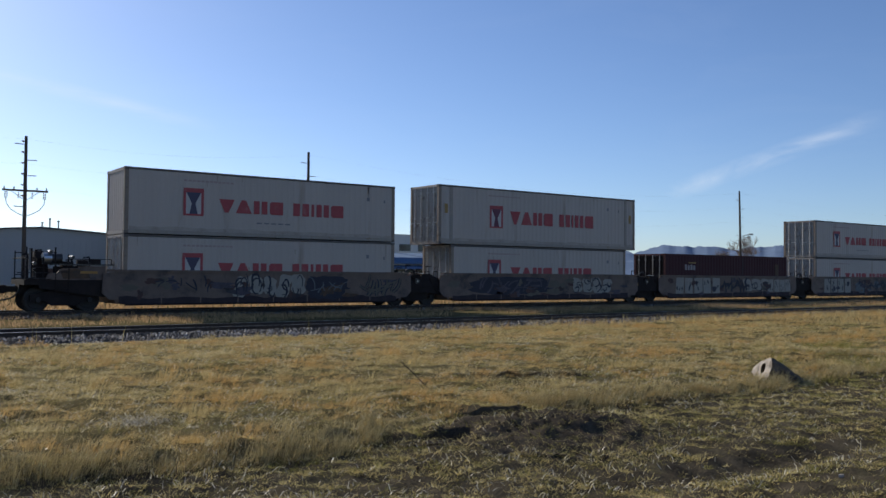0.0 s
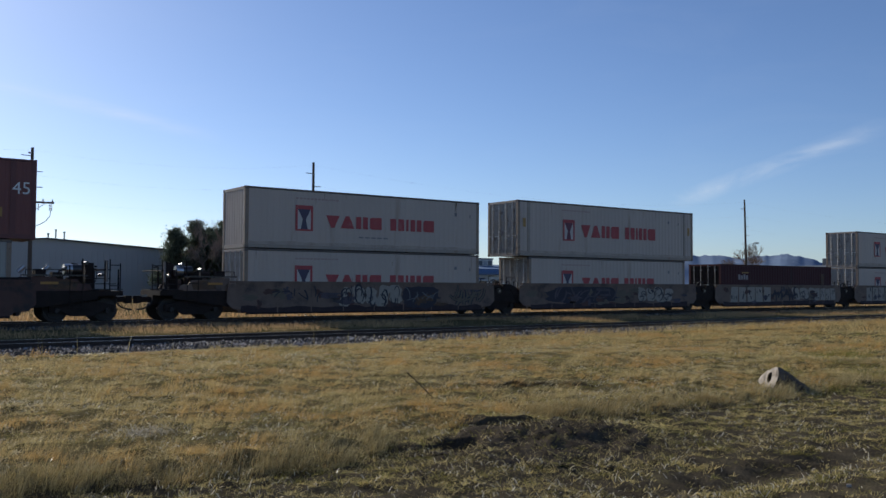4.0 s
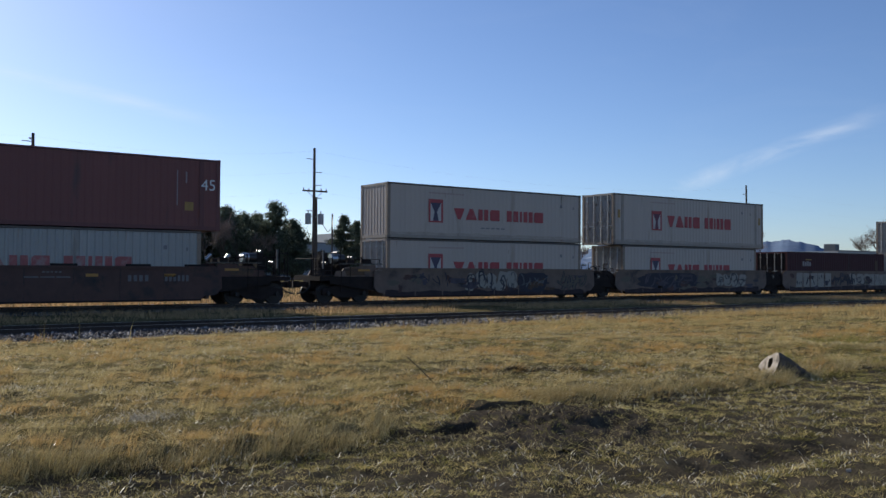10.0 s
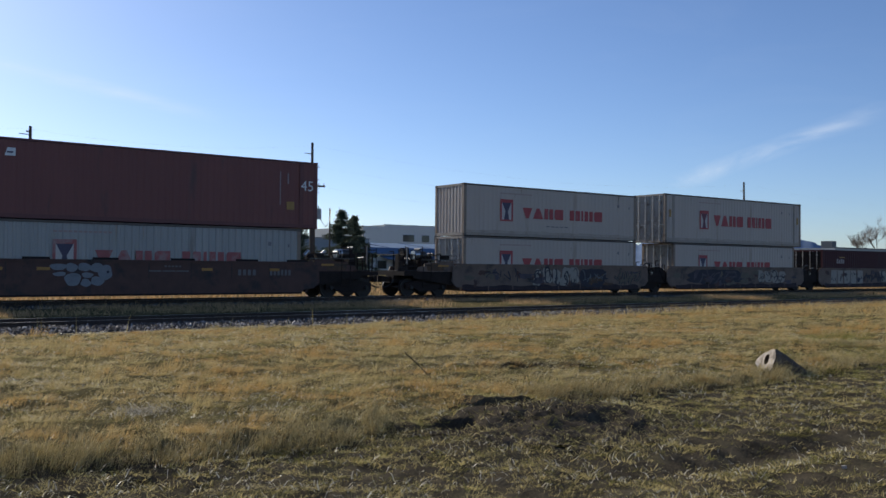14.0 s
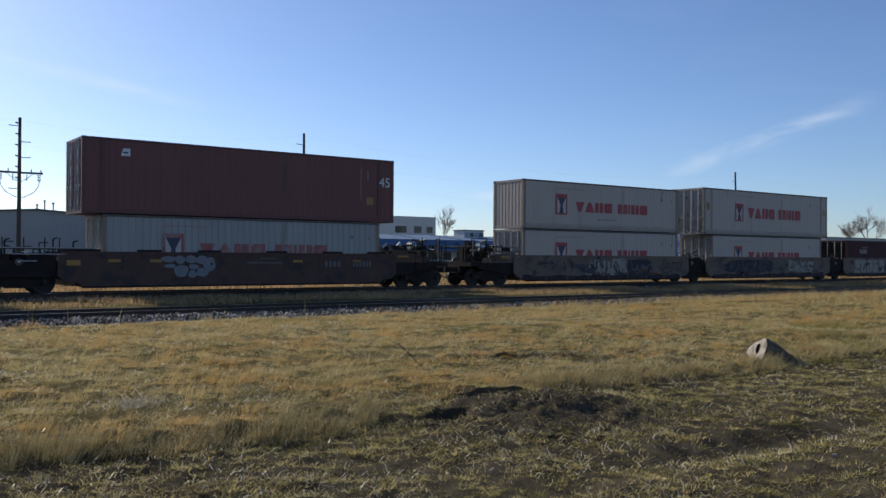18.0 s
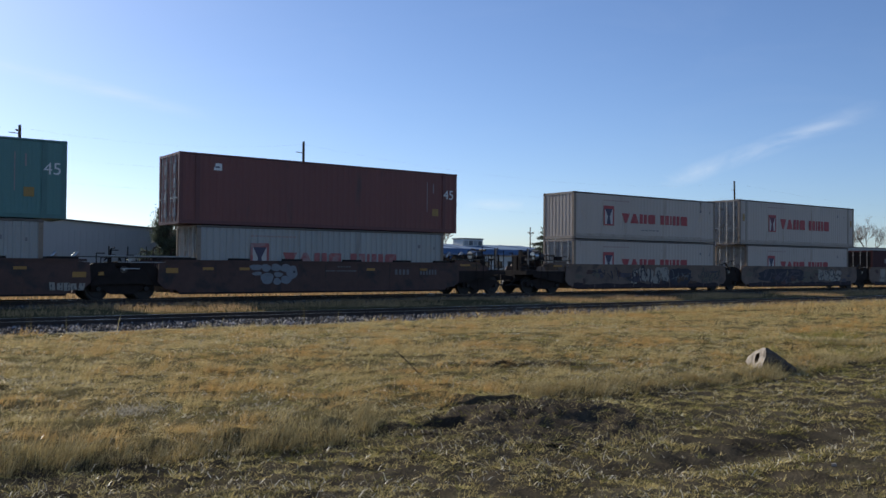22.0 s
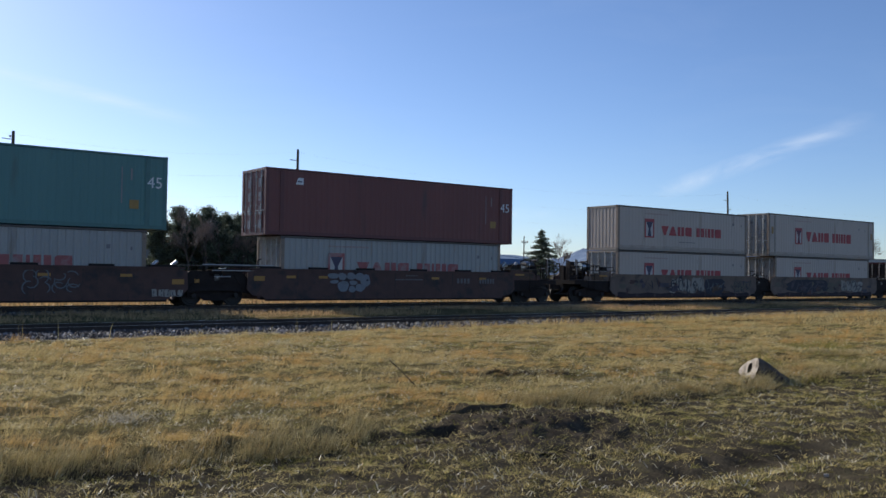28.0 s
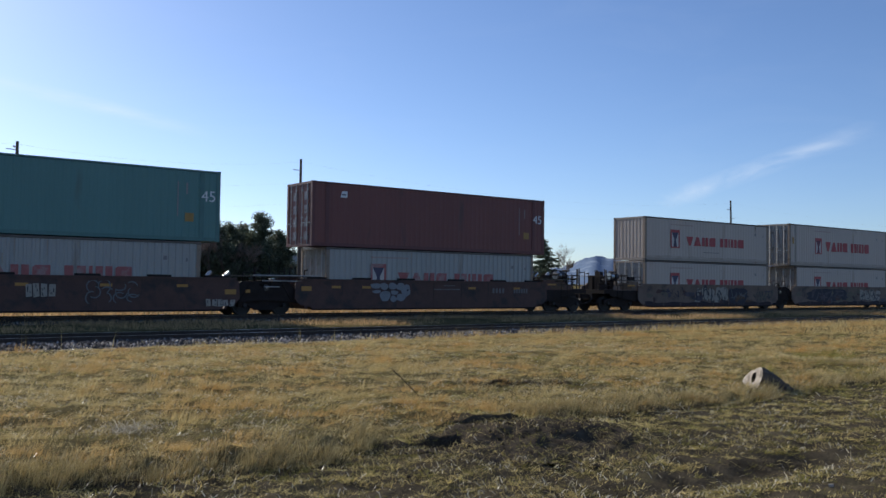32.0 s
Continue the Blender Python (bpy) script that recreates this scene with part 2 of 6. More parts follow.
olive_grass = surface("dull olive grass", (0.27, 0.245, 0.068), 0.7, vary=0.25, scale=0.8, bump=0, island=0.4, translucent=0.4, spec=0.08)
edge_mat = surface("brown standing grass", (0.45, 0.36, 0.175), 0.75, vary=0.3, scale=1.2, bump=0, island=0.45, translucent=0.14, spec=0.08)
thatch_mat = surface("matted straw thatch", (0.15, 0.122, 0.06), 0.9, vary=0.5, scale=1.3, fine=30, bump=0.8, dirt=(0.07, 0.058, 0.025), dirt_at=0.50, dirt_scale=1.6, spec=0.0)
straw_mat = surface("dull mown straw", (0.62, 0.50, 0.205), 0.6, vary=0.25, scale=1, bump=0, island=0.5, translucent=0.3, spec=0.08)
fleck_mat = surface("sun-bleached straw", (0.78, 0.71, 0.52), 0.45, vary=0.2, scale=1, bump=0, island=0.45, translucent=0.3, spec=0.4)
dry_strip = surface("bleached dry grass", (0.52, 0.35, 0.18), 0.7, vary=0.3, scale=0.6, bump=0, island=0.4, translucent=0.35, spec=0.08)
ash_straw = surface("grey white dead grass", (0.52, 0.47, 0.36), 0.85, vary=0.2, bump=0, island=0.6, translucent=0.2, spec=0.1)
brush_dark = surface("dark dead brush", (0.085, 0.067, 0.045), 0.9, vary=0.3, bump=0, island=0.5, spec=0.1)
concrete = surface("weathered concrete", (0.46, 0.40, 0.33), 0.9, vary=0.3, scale=6, bump=0.9, dirt=(0.13, 0.105, 0.08), dirt_at=0.48, dirt_scale=5)
concrete_shade = surface("shaded side concrete", (0.088, 0.066, 0.050), 0.95, vary=0.35, scale=6, bump=0.9, dirt=(0.17, 0.14, 0.11), dirt_at=0.55, dirt_scale=6)
soil_dark = surface("dark burrow soil", (0.078, 0.064, 0.047), 0.95, vary=0.55, scale=7, fine=55, bump=1.0, spec=0.0)
pole_wood = surface("weathered pole wood", (0.085, 0.066, 0.052), 0.85, vary=0.25, scale=3, bump=0.3, streak=True)
pole_steel = surface("grey transformer paint", (0.30, 0.32, 0.33), 0.5, vary=0.1)
porcelain = surface("insulator porcelain", (0.25, 0.16, 0.12), 0.25)
wire_mat = surface("aluminium wire", (0.34, 0.34, 0.34), 0.5, 0.5)
hall_wall = surface("grey ribbed metal siding", (0.42, 0.40, 0.375), 0.6, vary=0.06, scale=0.4, streak=True, bump=0.05)
hall_trim = surface("dark grey roof trim", (0.09, 0.10, 0.11), 0.6)
hall2_wall = surface("blue grey metal siding", (0.27, 0.285, 0.30), 0.6, vary=0.08, scale=0.4)
stucco = surface("pale grey stucco", (0.55, 0.55, 0.53), 0.8, vary=0.06, scale=0.5)
blue_roof = surface("blue metal roof", (0.065, 0.125, 0.23), 0.45, vary=0.1, scale=0.4)
blue_light = surface("pale blue metal roofing", (0.15, 0.22, 0.32), 0.9, vary=0.08, scale=0.4, spec=0.1)
window_glass = surface("dark window glass", (0.02, 0.025, 0.03), 0.1, vary=0.05, bump=0)
needle = surface("dark pine needles", (0.105, 0.125, 0.085), 0.6, vary=0.3, scale=1, bump=0, island=0.6, translucent=0.3, spec=0.2)
twig_mat = surface("bare grey brown twigs", (0.25, 0.19, 0.155), 0.85, vary=0.2, bump=0, island=0.3)
bark = surface("grey brown bark", (0.11, 0.085, 0.068), 0.9, vary=0.25, bump=0.3)
mountain_mat = surface("hazy blue mountain forest", (0.155, 0.21, 0.30), 1.0, vary=0.12, scale=0.004, fine=0.03, bump=0, dirt=(0.38, 0.44, 0.52), dirt_at=0.58, dirt_scale=0.006, spec=0.0)
reflection_panel = surface("pale door reflection paint", (0.33, 0.27, 0.26), 0.45, vary=0.3, scale=4, dirt=(0.16, 0.07, 0.06), dirt_at=0.5, dirt_scale=5)


# ---- builders ----
class Build:
    """Collects faces of simple solids and turns them into one mesh."""

    def __init__(self):
        self.v, self.f, self.smooth = [], [], False

    def box(self, x0, x1, y0, y1, z0, z1):
        o = len(self.v)
        self.v += [(x, y, z) for z in (z0, z1) for y in (y0, y1) for x in (x0, x1)]
        self.f += [tuple(o + i for i in q) for q in ((0, 2, 3, 1), (4, 5, 7, 6), (0, 1, 5, 4), (2, 6, 7, 3), (0, 4, 6, 2), (1, 3, 7, 5))]
        return self

    def prism(self, pts, axis, a, b):
        """Extrudes an outline of two coordinates along an axis ('x', 'y' or 'z') from a to b."""
        def at(p, c):
            return (c, *p) if axis == "x" else (p[0], c, p[1]) if axis == "y" else (*p, c)
        o, n = len(self.v), len(pts)
        self.v += [at(p, a) for p in pts] + [at(p, b) for p in pts]
        self.f += [tuple(range(o + n - 1, o - 1, -1)), tuple(range(o + n, o + 2 * n))]
        self.f += [(o + i, o + (i + 1) % n, o + n + (i + 1) % n, o + n + i) for i in range(n)]
        return self

    def tube(self, a, b, r0, r1=None, sides=8):
        """A tapered rod between two points."""
        a, b = Vector(a), Vector(b)
        r1 = r0 if r1 is None else r1
        q = (b - a).to_track_quat("Z", "Y")
        o = len(self.v)
        for c, r in ((a, r0), (b, r1)):
            for i in range(sides):
                w = 2 * math.pi * i / sides
                self.v.append(tuple(c + q @ Vector((r * math.cos(w), r * math.sin(w), 0))))
        self.f += [tuple(range(o + sides - 1, o - 1, -1)), tuple(range(o + sides, o + 2 * sides))]
        self.f += [(o + i, o + (i + 1) % sides, o + sides + (i + 1) % sides, o + sides + i) for i in range(sides)]
        return self

    def path(self, pts, r, sides=6):
        for a, b in zip(pts, pts[1:]):
            self.tube(a, b, r, r, sides)
        return self

    def sheet(self, rows):
        """A grid of points as quads."""
        o, n = len(self.v), len(rows[0])
        for row in rows:
            self.v += [tuple(p) for p in row]
        for i in range(len(rows) - 1):
            self.f += [(o + i * n + j, o + i * n + j + 1, o + (i + 1) * n + j + 1, o + (i + 1) * n + j) for j in range(n - 1)]
        return self

    def mesh(self, name):
        me = bpy.data.meshes.new(name)
        me.from_pydata(self.v, [], self.f)
        if self.smooth:
            me.polygons.foreach_set("use_smooth", [True] * len(me.polygons))
        me.validate()
        me.update()
        return me


def part(name, b, material, parent, label=""):
    me = b.mesh(name) if isinstance(b, Build) else b
    if not me.materials:
        me.materials.append(material)
    ob = new(name, me)
    ob.parent = parent
    return tagged(ob, label) if label else ob


def thing(name, label, category, m=None, group="", kind=""):
    ob = new(name)
    if m is not None:
        ob.matrix_world = m
    return tagged(ob, label, category, group, kind)


def solid(name, b, material, label, category, group="", kind="", m=None):
    me = b.mesh(name) if isinstance(b, Build) else b
    me.materials.append(material)
    ob = new(name, me)
    if m is not None:
        ob.matrix_world = m
    return tagged(ob, label, category, group, kind)


def words(text, size):
    """Mesh of a text in the built-in font, lying in the xy plane."""
    cu = bpy.data.curves.new("words", "FONT")
    cu.body, cu.size, cu.extrude = text, size, 0.004
    ob = new("words", cu)
    dg = bpy.context.evaluated_depsgraph_get()
    me = bpy.data.meshes.new_from_object(ob.evaluated_get(dg))
    bpy.data.objects.remove(ob)
    return me


def from_arrays(name, verts, faces_idx, sides):
    """Mesh from numpy arrays: verts (n, 3); faces of an equal number of sides."""
    me = bpy.data.meshes.new(name)
    nf = len(faces_idx)
    me.vertices.add(len(verts))
    me.vertices.foreach_set("co", np.asarray(verts, dtype=np.float32).ravel())
    me.loops.add(nf * sides)
    me.loops.foreach_set("vertex_index", np.asarray(faces_idx, dtype=np.int32).ravel())
    me.polygons.add(nf)
    me.polygons.foreach_set("loop_start", np.arange(nf, dtype=np.int32) * sides)
    me.polygons.foreach_set("loop_total", np.full(nf, sides, dtype=np.int32))
    me.update(calc_edges=True)
    return me


# ---- ground ----
def bump_at(x, y, cx, cy, rx, ry, turn=0.0):
    c, s = math.cos(turn), math.sin(turn)
    u, v = ((x - cx) * c + (y - cy) * s) / rx, (-(x - cx) * s + (y - cy) * c) / ry
    return math.exp(-(u * u + v * v))


def pit_at(x, y, cx, cy, rx, ry, turn):
    """A hole with steep walls and an uneven rim."""
    c, s = math.cos(turn), math.sin(turn)
    u, v = ((x - cx) * c + (y - cy) * s) / rx, (-(x - cx) * s + (y - cy) * c) / ry
    d = u * u + v * v + 0.5 * noise.noise((x * 7, y * 7, 3.3))
    return math.exp(-max(d, 0.0) ** 3)


EDGE_X, EDGE_Y = [-2, 1.2, 2.4, 3.7, 5.0, 6.2, 7.7, 10.3, 14, 22], [7.4, 7.15, 6.95, 6.75, 7.3, 7.95, 7.55, 7.33, 7.72, 8.4]


def ground_z(x, y):
    """Height of the soil: a flat field with matted grass on it, a burrow mound, two holes and shallow ruts near the camera."""
    z = -0.13
    if -8 < x < 40 and 6 < y < 19:
        e = y - float(np.interp(x, EDGE_X, EDGE_Y)) + 0.16 * noise.noise((x * 1.9, 0.0, 7.7)) + 0.07 * noise.noise((x * 6.0, 0.0, 2.7))
        if e > 0:
            mat = min(1.0, e / 0.45) * min(1.0, (19 - y) / 5.0)
            z += mat * (0.085 + 0.045 * noise.noise((x * 1.9, y * 2.4, 1.1)) + 0.045 * noise.noise((x * 4.0, y * 4.6, 8.1)))
    if -60 < x < 120 and -10 < y < 60:
        z += 0.035 * noise.noise((x * 0.35, y * 0.35, 0.3)) + 0.015 * noise.noise((x * 1.7, y * 1.7, 5.1))
    z -= 0.15 * max(0.0, 1 - max(0.0, abs(y - 23.85) - 2.2) / 1.2) if abs(y - 23.85) < 3.4 else 0.0
    z -= 0.15 * max(0.0, 1 - max(0.0, abs(y - 35.3) - 2.0) / 1.2) if abs(y - 35.3) < 3.2 else 0.0
    if y < 16 and x < 30:
        z += 0.038 * noise.noise((x * 3.6, y * 4.0, 9.0)) + 0.03 * noise.noise((x * 6.5, y * 7.0, 4.0))
        z += 0.20 * bump_at(x, y, 6.15, 6.65, 1.3, 0.6, -0.25) + 0.06 * bump_at(x, y, 5.0, 6.0, 1.2, 0.6)
        z += 0.018 * noise.noise((x * 9.0, y * 9.0, 2.0)) * bump_at(x, y, 6.0, 6.7, 1.8, 1.0)
        z -= 0.40 * pit_at(x, y, 4.93, 6.80, 0.27, 0.19, -0.3) + 0.34 * pit_at(x, y, 6.06, 7.24, 0.36, 0.17, -0.45)
        back = y - 7.36 + 0.45 * (x - 6.1)
        if 0 < back < 1.2:
            z += 0.12 * min(1.0, back / 0.05) * min(1.0, (1.2 - back) / 0.8) * math.exp(-((x - 6.1) / 0.46) ** 4)
        z -= 0.10 * bump_at(x, y, 7.1, 4.66, 1.9, 0.28, 0.03)
    return z


def edges(lo, hi, step, outer):
    """Grid lines: fine between lo and hi, widening outwards."""
    a = list(np.arange(lo, hi + step / 2, step))
    return [lo - d for d in reversed(outer)] + a + [hi + d for d in outer]


OUTER = [0.6, 1.5, 3, 6, 12, 25, 50, 100, 220, 500, 1200, 2500, 4200]
gx = sorted(edges(-1, 17, 0.09, OUTER) + list(np.arange(4.42, 8.0, 0.045)))
gy = [v for v in edges(2.5, 12, 0.09, OUTER) if not 12.1 < v < 42] + list(np.arange(12.6, 42, 0.6)) + list(np.arange(6.22, 8.1, 0.045))
gy.sort()
ground_b = Build()
ground_b.smooth = True
ground_b.sheet([[(x, y, ground_z(x, y)) for x in gx] for y in gy])
ground = solid("ground", ground_b, dirt_mat, "flat field of dry brown soil under matted dead grass", "ground", kind="structure")
ground.data.materials.append(thatch_mat)
mid_y = [p.center.y - float(np.interp(p.center.x, EDGE_X, EDGE_Y)) for p in ground.data.polygons]
ground.data.polygons.foreach_set("material_index", [1 if d > 0.05 else 0 for d in mid_y])

RNG = np.random.default_rng(4)


def height_at(xs, ys):
    return np.array([ground_z(x, y) for x, y in zip(xs, ys)])


def blades(name, xs, ys, zs, length, width, lean, flat, material, label, category="grass", ang=None, straight=False):
    """Grass blades, each a bent strip of two quads; flat: 0 upright to 1 lying."""
    n = len(xs)
    a = RNG.uniform(0, 2 * np.pi, n) if ang is None else ang
    d = np.stack([np.cos(a), np.sin(a)], 1)
    w = RNG.uniform(0, 2 * np.pi, n)
    side = np.stack([np.cos(w), np.sin(w), np.zeros(n)], 1) * (width * RNG.uniform(0.6, 1.3, n))[:, None] / 2
    ln = length * RNG.uniform(0.55, 1.25, n)
    tilt = np.clip(lean * RNG.uniform(0.45, 1.5, n) + flat * RNG.uniform(0.8, 1.1, n) * 1.4, 0, 1.52)
    base = np.stack([xs, ys, zs], 1)
    mid = base + np.concatenate([d * (np.sin(tilt * 0.7) * ln * 0.5)[:, None], (np.cos(tilt * 0.7) * ln * 0.5)[:, None]], 1)
    top = mid + np.concatenate([d * (np.sin(np.minimum(tilt * 1.4, 1.6)) * ln * 0.5)[:, None], (np.cos(np.minimum(tilt * 1.4, 1.6)) * ln * 0.5)[:, None]], 1)
    v = np.stack([base - side, base + side, mid + side * 0.8, mid - side * 0.8, top + side * 0.25, top - side * 0.25], 1).reshape(-1, 3)
    o = np.arange(n)[:, None] * 6
    f = np.stack([o + np.array([0, 1, 2, 3]), o + np.array([3, 2, 4, 5])], 1).reshape(-1, 4)
    if straight:
        v = np.stack([base - side, base + side, top + side * 0.5, top - side * 0.5], 1).reshape(-1, 3)
        f = np.arange(n)[:, None] * 4 + np.array([0, 1, 2, 3])
    me = from_arrays(name, v, f, 4)
    return solid(name, me, material, label, category, kind="stuff")


def patchy(xs, ys, scale, seed):
    """Patches drawn out across the line of sight, as the wind has combed the grass."""
    u, v = xs * 0.82 - ys * 0.57, xs * 0.57 + ys * 0.82
    return np.array([noise.noise((a * scale * 0.55, b * scale * 1.25, seed)) + 0.4 * noise.noise((a * scale * 2, b * scale * 3, seed + 50)) for a, b in zip(u, v)])


def field_edge(x):
    """The line along which the tall grass of the field begins."""
    return np.interp(x, EDGE_X, EDGE_Y)


def wedge(n, r0, r1, power=1.0):
    """Random places in the wide wedge of field that lies before the camera."""
    r = (RNG.uniform(0, 1, n) ** power) * (r1 - r0) + r0
    az = np.radians(RNG.uniform(4.5, 68, n))
    return r * np.sin(az), r * np.cos(az)


def scatter(n, r0, r1, test, scale=1.3, seed=3.0, thresh=-0.1, power=1.0):
    xs, ys = wedge(n, r0, r1, power)
    k = test(xs, ys)
    xs, ys = xs[k], ys[k]
    p = patchy(xs, ys, scale, seed) + 0.5 * patchy(xs, ys, 0.33, seed + 5)
    k = p + RNG.uniform(-0.35, 0.35, len(p)) > thresh
    return xs[k], ys[k]


def tufts(name, n, r0, r1, test, per, length, spread, width, lean, flat, material, label, scale=1.1, seed=3.0, thresh=-0.1, power=1.0, wind=0.35, straight=False):
    """Grass in tufts: blades that fan outwards from a common root and bend with the wind."""
    cx, cy = scatter(n, r0, r1, test, scale, seed, thresh, power)
    cz = height_at(cx, cy)
    size = RNG.uniform(0.55, 1.35, len(cx)) * (1 + 0.5 * patchy(cx, cy, 0.7, seed + 9))
    k = np.repeat(np.arange(len(cx)), per)
    a = RNG.uniform(0, 2 * np.pi, len(k))
    rr = np.abs(RNG.normal(0, 1, len(k))) * spread * size[k]
    x, y = cx[k] + np.cos(a) * rr, cy[k] + np.sin(a) * rr
    far = np.hypot(x, y)
    bend = np.arctan2(np.sin(a) + wind * -0.6, np.cos(a) + wind * 1.2) + RNG.normal(0, 0.4, len(k))
    tall = length * size[k] * (1.0 if np.isscalar(length) else 1.0)
    return blades(name, x, y, cz[k], tall, width + 0.00028 * far, lean, flat, material, label, ang=bend, straight=straight)


in_field = lambda x, y: (y > field_edge(x)) & (y < 20.9)
edge_band = lambda x, y: (y > field_edge(x) - 0.03) & (y < field_edge(x) + 0.45) & ((x < 4.6) | (x > 6.9))
tufts("field_grass", 34000, 6.5, 34, in_field, 24, 0.085, 0.085, 0.0009, 0.95, 0.05, gold_grass, "tall dry golden grass of the field", 1.5, 3.0, 0.10, wind=0.6)
tufts("field_clumps", 3400, 6.5, 30, in_field, 48, 0.145, 0.085, 0.0008, 0.65, 0.0, gold_grass, "thick golden clumps of grass", 1.8, 47.0, 0.12, wind=0.8)
tufts("field_tussocks", 4200, 6.5, 30, in_field, 22, 0.12, 0.11, 0.0016, 1.2, 0.15, pale_grass, "bleached pale tussocks in the field", 1.0, 71.0, 0.0)
tufts("edge_grass", 10000, 5.5, 20, edge_band, 28, 0.165, 0.06, 0.0018, 0.5, 0.0, edge_mat, "thick brown grass along the field's edge", 1.2, 83.0, -0.6, wind=0.7)
# dark stems put the shade under the standing grass into colour
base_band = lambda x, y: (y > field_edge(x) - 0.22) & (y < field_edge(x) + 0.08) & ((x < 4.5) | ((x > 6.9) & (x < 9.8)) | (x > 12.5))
tufts("edge_stubble", 10000, 5.5, 20, base_band, 22, 0.085, 0.055, 0.0022, 0.6, 0.05, brush_dark, "dark stems added as shade at the foot of the standing grass", 0.9, 87.0, -0.15)
xs, ys = scatter(190000, 6.5, 34, in_field, 1.9, 17.0, 0.05)
far = np.hypot(xs, ys)
blades("field_straw", xs, ys, height_at(xs, ys) + 0.01, 0.11, 0.0022 + 0.0003 * far, 0.5, 0.7, straw_mat, "bleached straw matted in the field", straight=True)
xs, ys = scatter(44000, 6.5, 24, in_field, 1.4, 151.0, 0.12)
blades("straw_flecks", xs, ys, height_at(xs, ys) + 0.035, RNG.uniform(0.025, 0.075, len(xs)), 0.0030 + 0.0003 * np.hypot(xs, ys), 0.6, 0.35, fleck_mat, "bright broken straw caught in the grass", straight=True)
tufts("olive_grass", 9500, 6.5, 32, in_field, 22, 0.09, 0.10, 0.0018, 1.3, 0.2, olive_grass, "dull olive undergrowth in the field", 1.3, 31.0, 0.0, straight=True)
clear = lambda x, y: (np.exp(-(((x - 5.85) / 1.05) ** 2 + ((y - 6.4) / 0.9) ** 2)) < 0.36) & (np.exp(-(((x - 7.1) / 1.9) ** 2 + ((y - 4.72) / 0.36) ** 2)) < 0.45) & (np.exp(-(((x - 6.7) / 1.3) ** 2 + ((y - 3.75) / 0.3) ** 2)) < 0.45) & (np.exp(-(((x - 5.9) / 1.1) ** 2 + ((y - 3.1) / 0.45) ** 2)) < 0.5)
near_lawn = lambda x, y: (y < field_edge(x) + 0.1) & (clear(x, y) | (RNG.uniform(0, 1, len(x)) < 0.24))
xs, ys = scatter(230000, 4.3, 17, near_lawn, 3.0, 41.0, 0.10)
blades("mown_straw", xs, ys, height_at(xs, ys) + 0.008, RNG.uniform(0.02, 0.09, len(xs)), 0.0042, 0.2, 0.82, straw_mat, "mown pale straw lying on the soil", straight=True)
tufts("straw_tufts", 15000, 4.3, 17, near_lawn, 11, 0.042, 0.035, 0.0042, 0.75, 0.15, straw_mat, "small pale tufts of cut straw on the soil", 3.4, 141.0, 0.05, straight=True)
xs, ys = scatter(15000, 4.3, 17, near_lawn, 1.6, 43.0, -0.1)
blades("long_straw", xs, ys, height_at(xs, ys) + 0.012, RNG.uniform(0.04, 0.12, len(xs)), 0.0062, 0.5, 0.5, fleck_mat, "single pale stalks lying on the mown ground")
tufts("short_grass", 24000, 4.3, 17, near_lawn, 14, 0.042, 0.045, 0.0032, 1.0, 0.2, lawn_grass, "short olive grass stubble", 3.2, 53.0, 0.10, straight=True)
tufts("lawn_tufts", 2600, 4.3, 16, near_lawn, 18, 0.075, 0.05, 0.0028, 1.2, 0.1, olive_grass, "small tufts of dry grass on mown ground", 1.6, 97.0, 0.05)
weedy = lambda x, y: (np.hypot((x - 14.6) / 1.6, (y - 8.6) / 0.8) < 1) | (np.hypot((x - 16.8) / 1.8, (y - 10.3) / 0.8) < 1) | (np.hypot((x - 13.2) / 1.4, (y - 7.1) / 0.5) < 1)
tufts("green_weeds", 5200, 12.5, 22, weedy, 14, 0.19, 0.08, 0.0022, 0.8, 0.0, olive_grass, "tall dull green weeds in the field", 1.2, 23.0, -0.05)
dark_tuft = lambda x, y: in_field(x, y) & (y < 14)
tufts("dark_tussocks", 350, 7.5, 20, dark_tuft, 24, 0.07, 0.10, 0.0022, 1.2, 0.1, edge_mat, "small dark tussocks of dead grass", 2.2, 37.0, 0.22)
# a strip of flattened bleached straw, a grey matted patch and two low heaps of dark brush in the field
n = 1500
u = RNG.uniform(-1, 1, n)
xs, ys = 15.9 + u * 0.85 + RNG.normal(0, 0.06, n), 9.55 - u * 0.85 + RNG.normal(0, 0.07, n)
blades("straw_strip", xs, ys, height_at(xs, ys) + RNG.uniform(0.06, 0.13, n), 0.16, 0.009, 0.2, 0.85, pale_grass, "strip of flattened bleached straw in the field")
n = 420
blades("matted_patch", RNG.normal(2.62, 0.2, n), RNG.normal(8.75, 0.14, n), RNG.uniform(-0.02, 0.03, n), 0.10, 0.006, 0.6, 0.5, ash_straw, "grey white patch of matted dead grass")
for k, (cx, cy, wx) in enumerate(((8.3, 10.1, 0.17), (8.9, 9.6, 0.2))):
    n = 420
    xs, ys = cx + RNG.normal(0, wx, n), cy + RNG.normal(0, wx * 0.2, n)
    ys -= 0.84 * (xs - cx)
    blades("brush_heap", xs, ys, height_at(xs, ys) + 0.03, 0.15, 0.010, 0.7, 0.5, brush_dark, "low heap of dark dead brush in the grass", "brush")
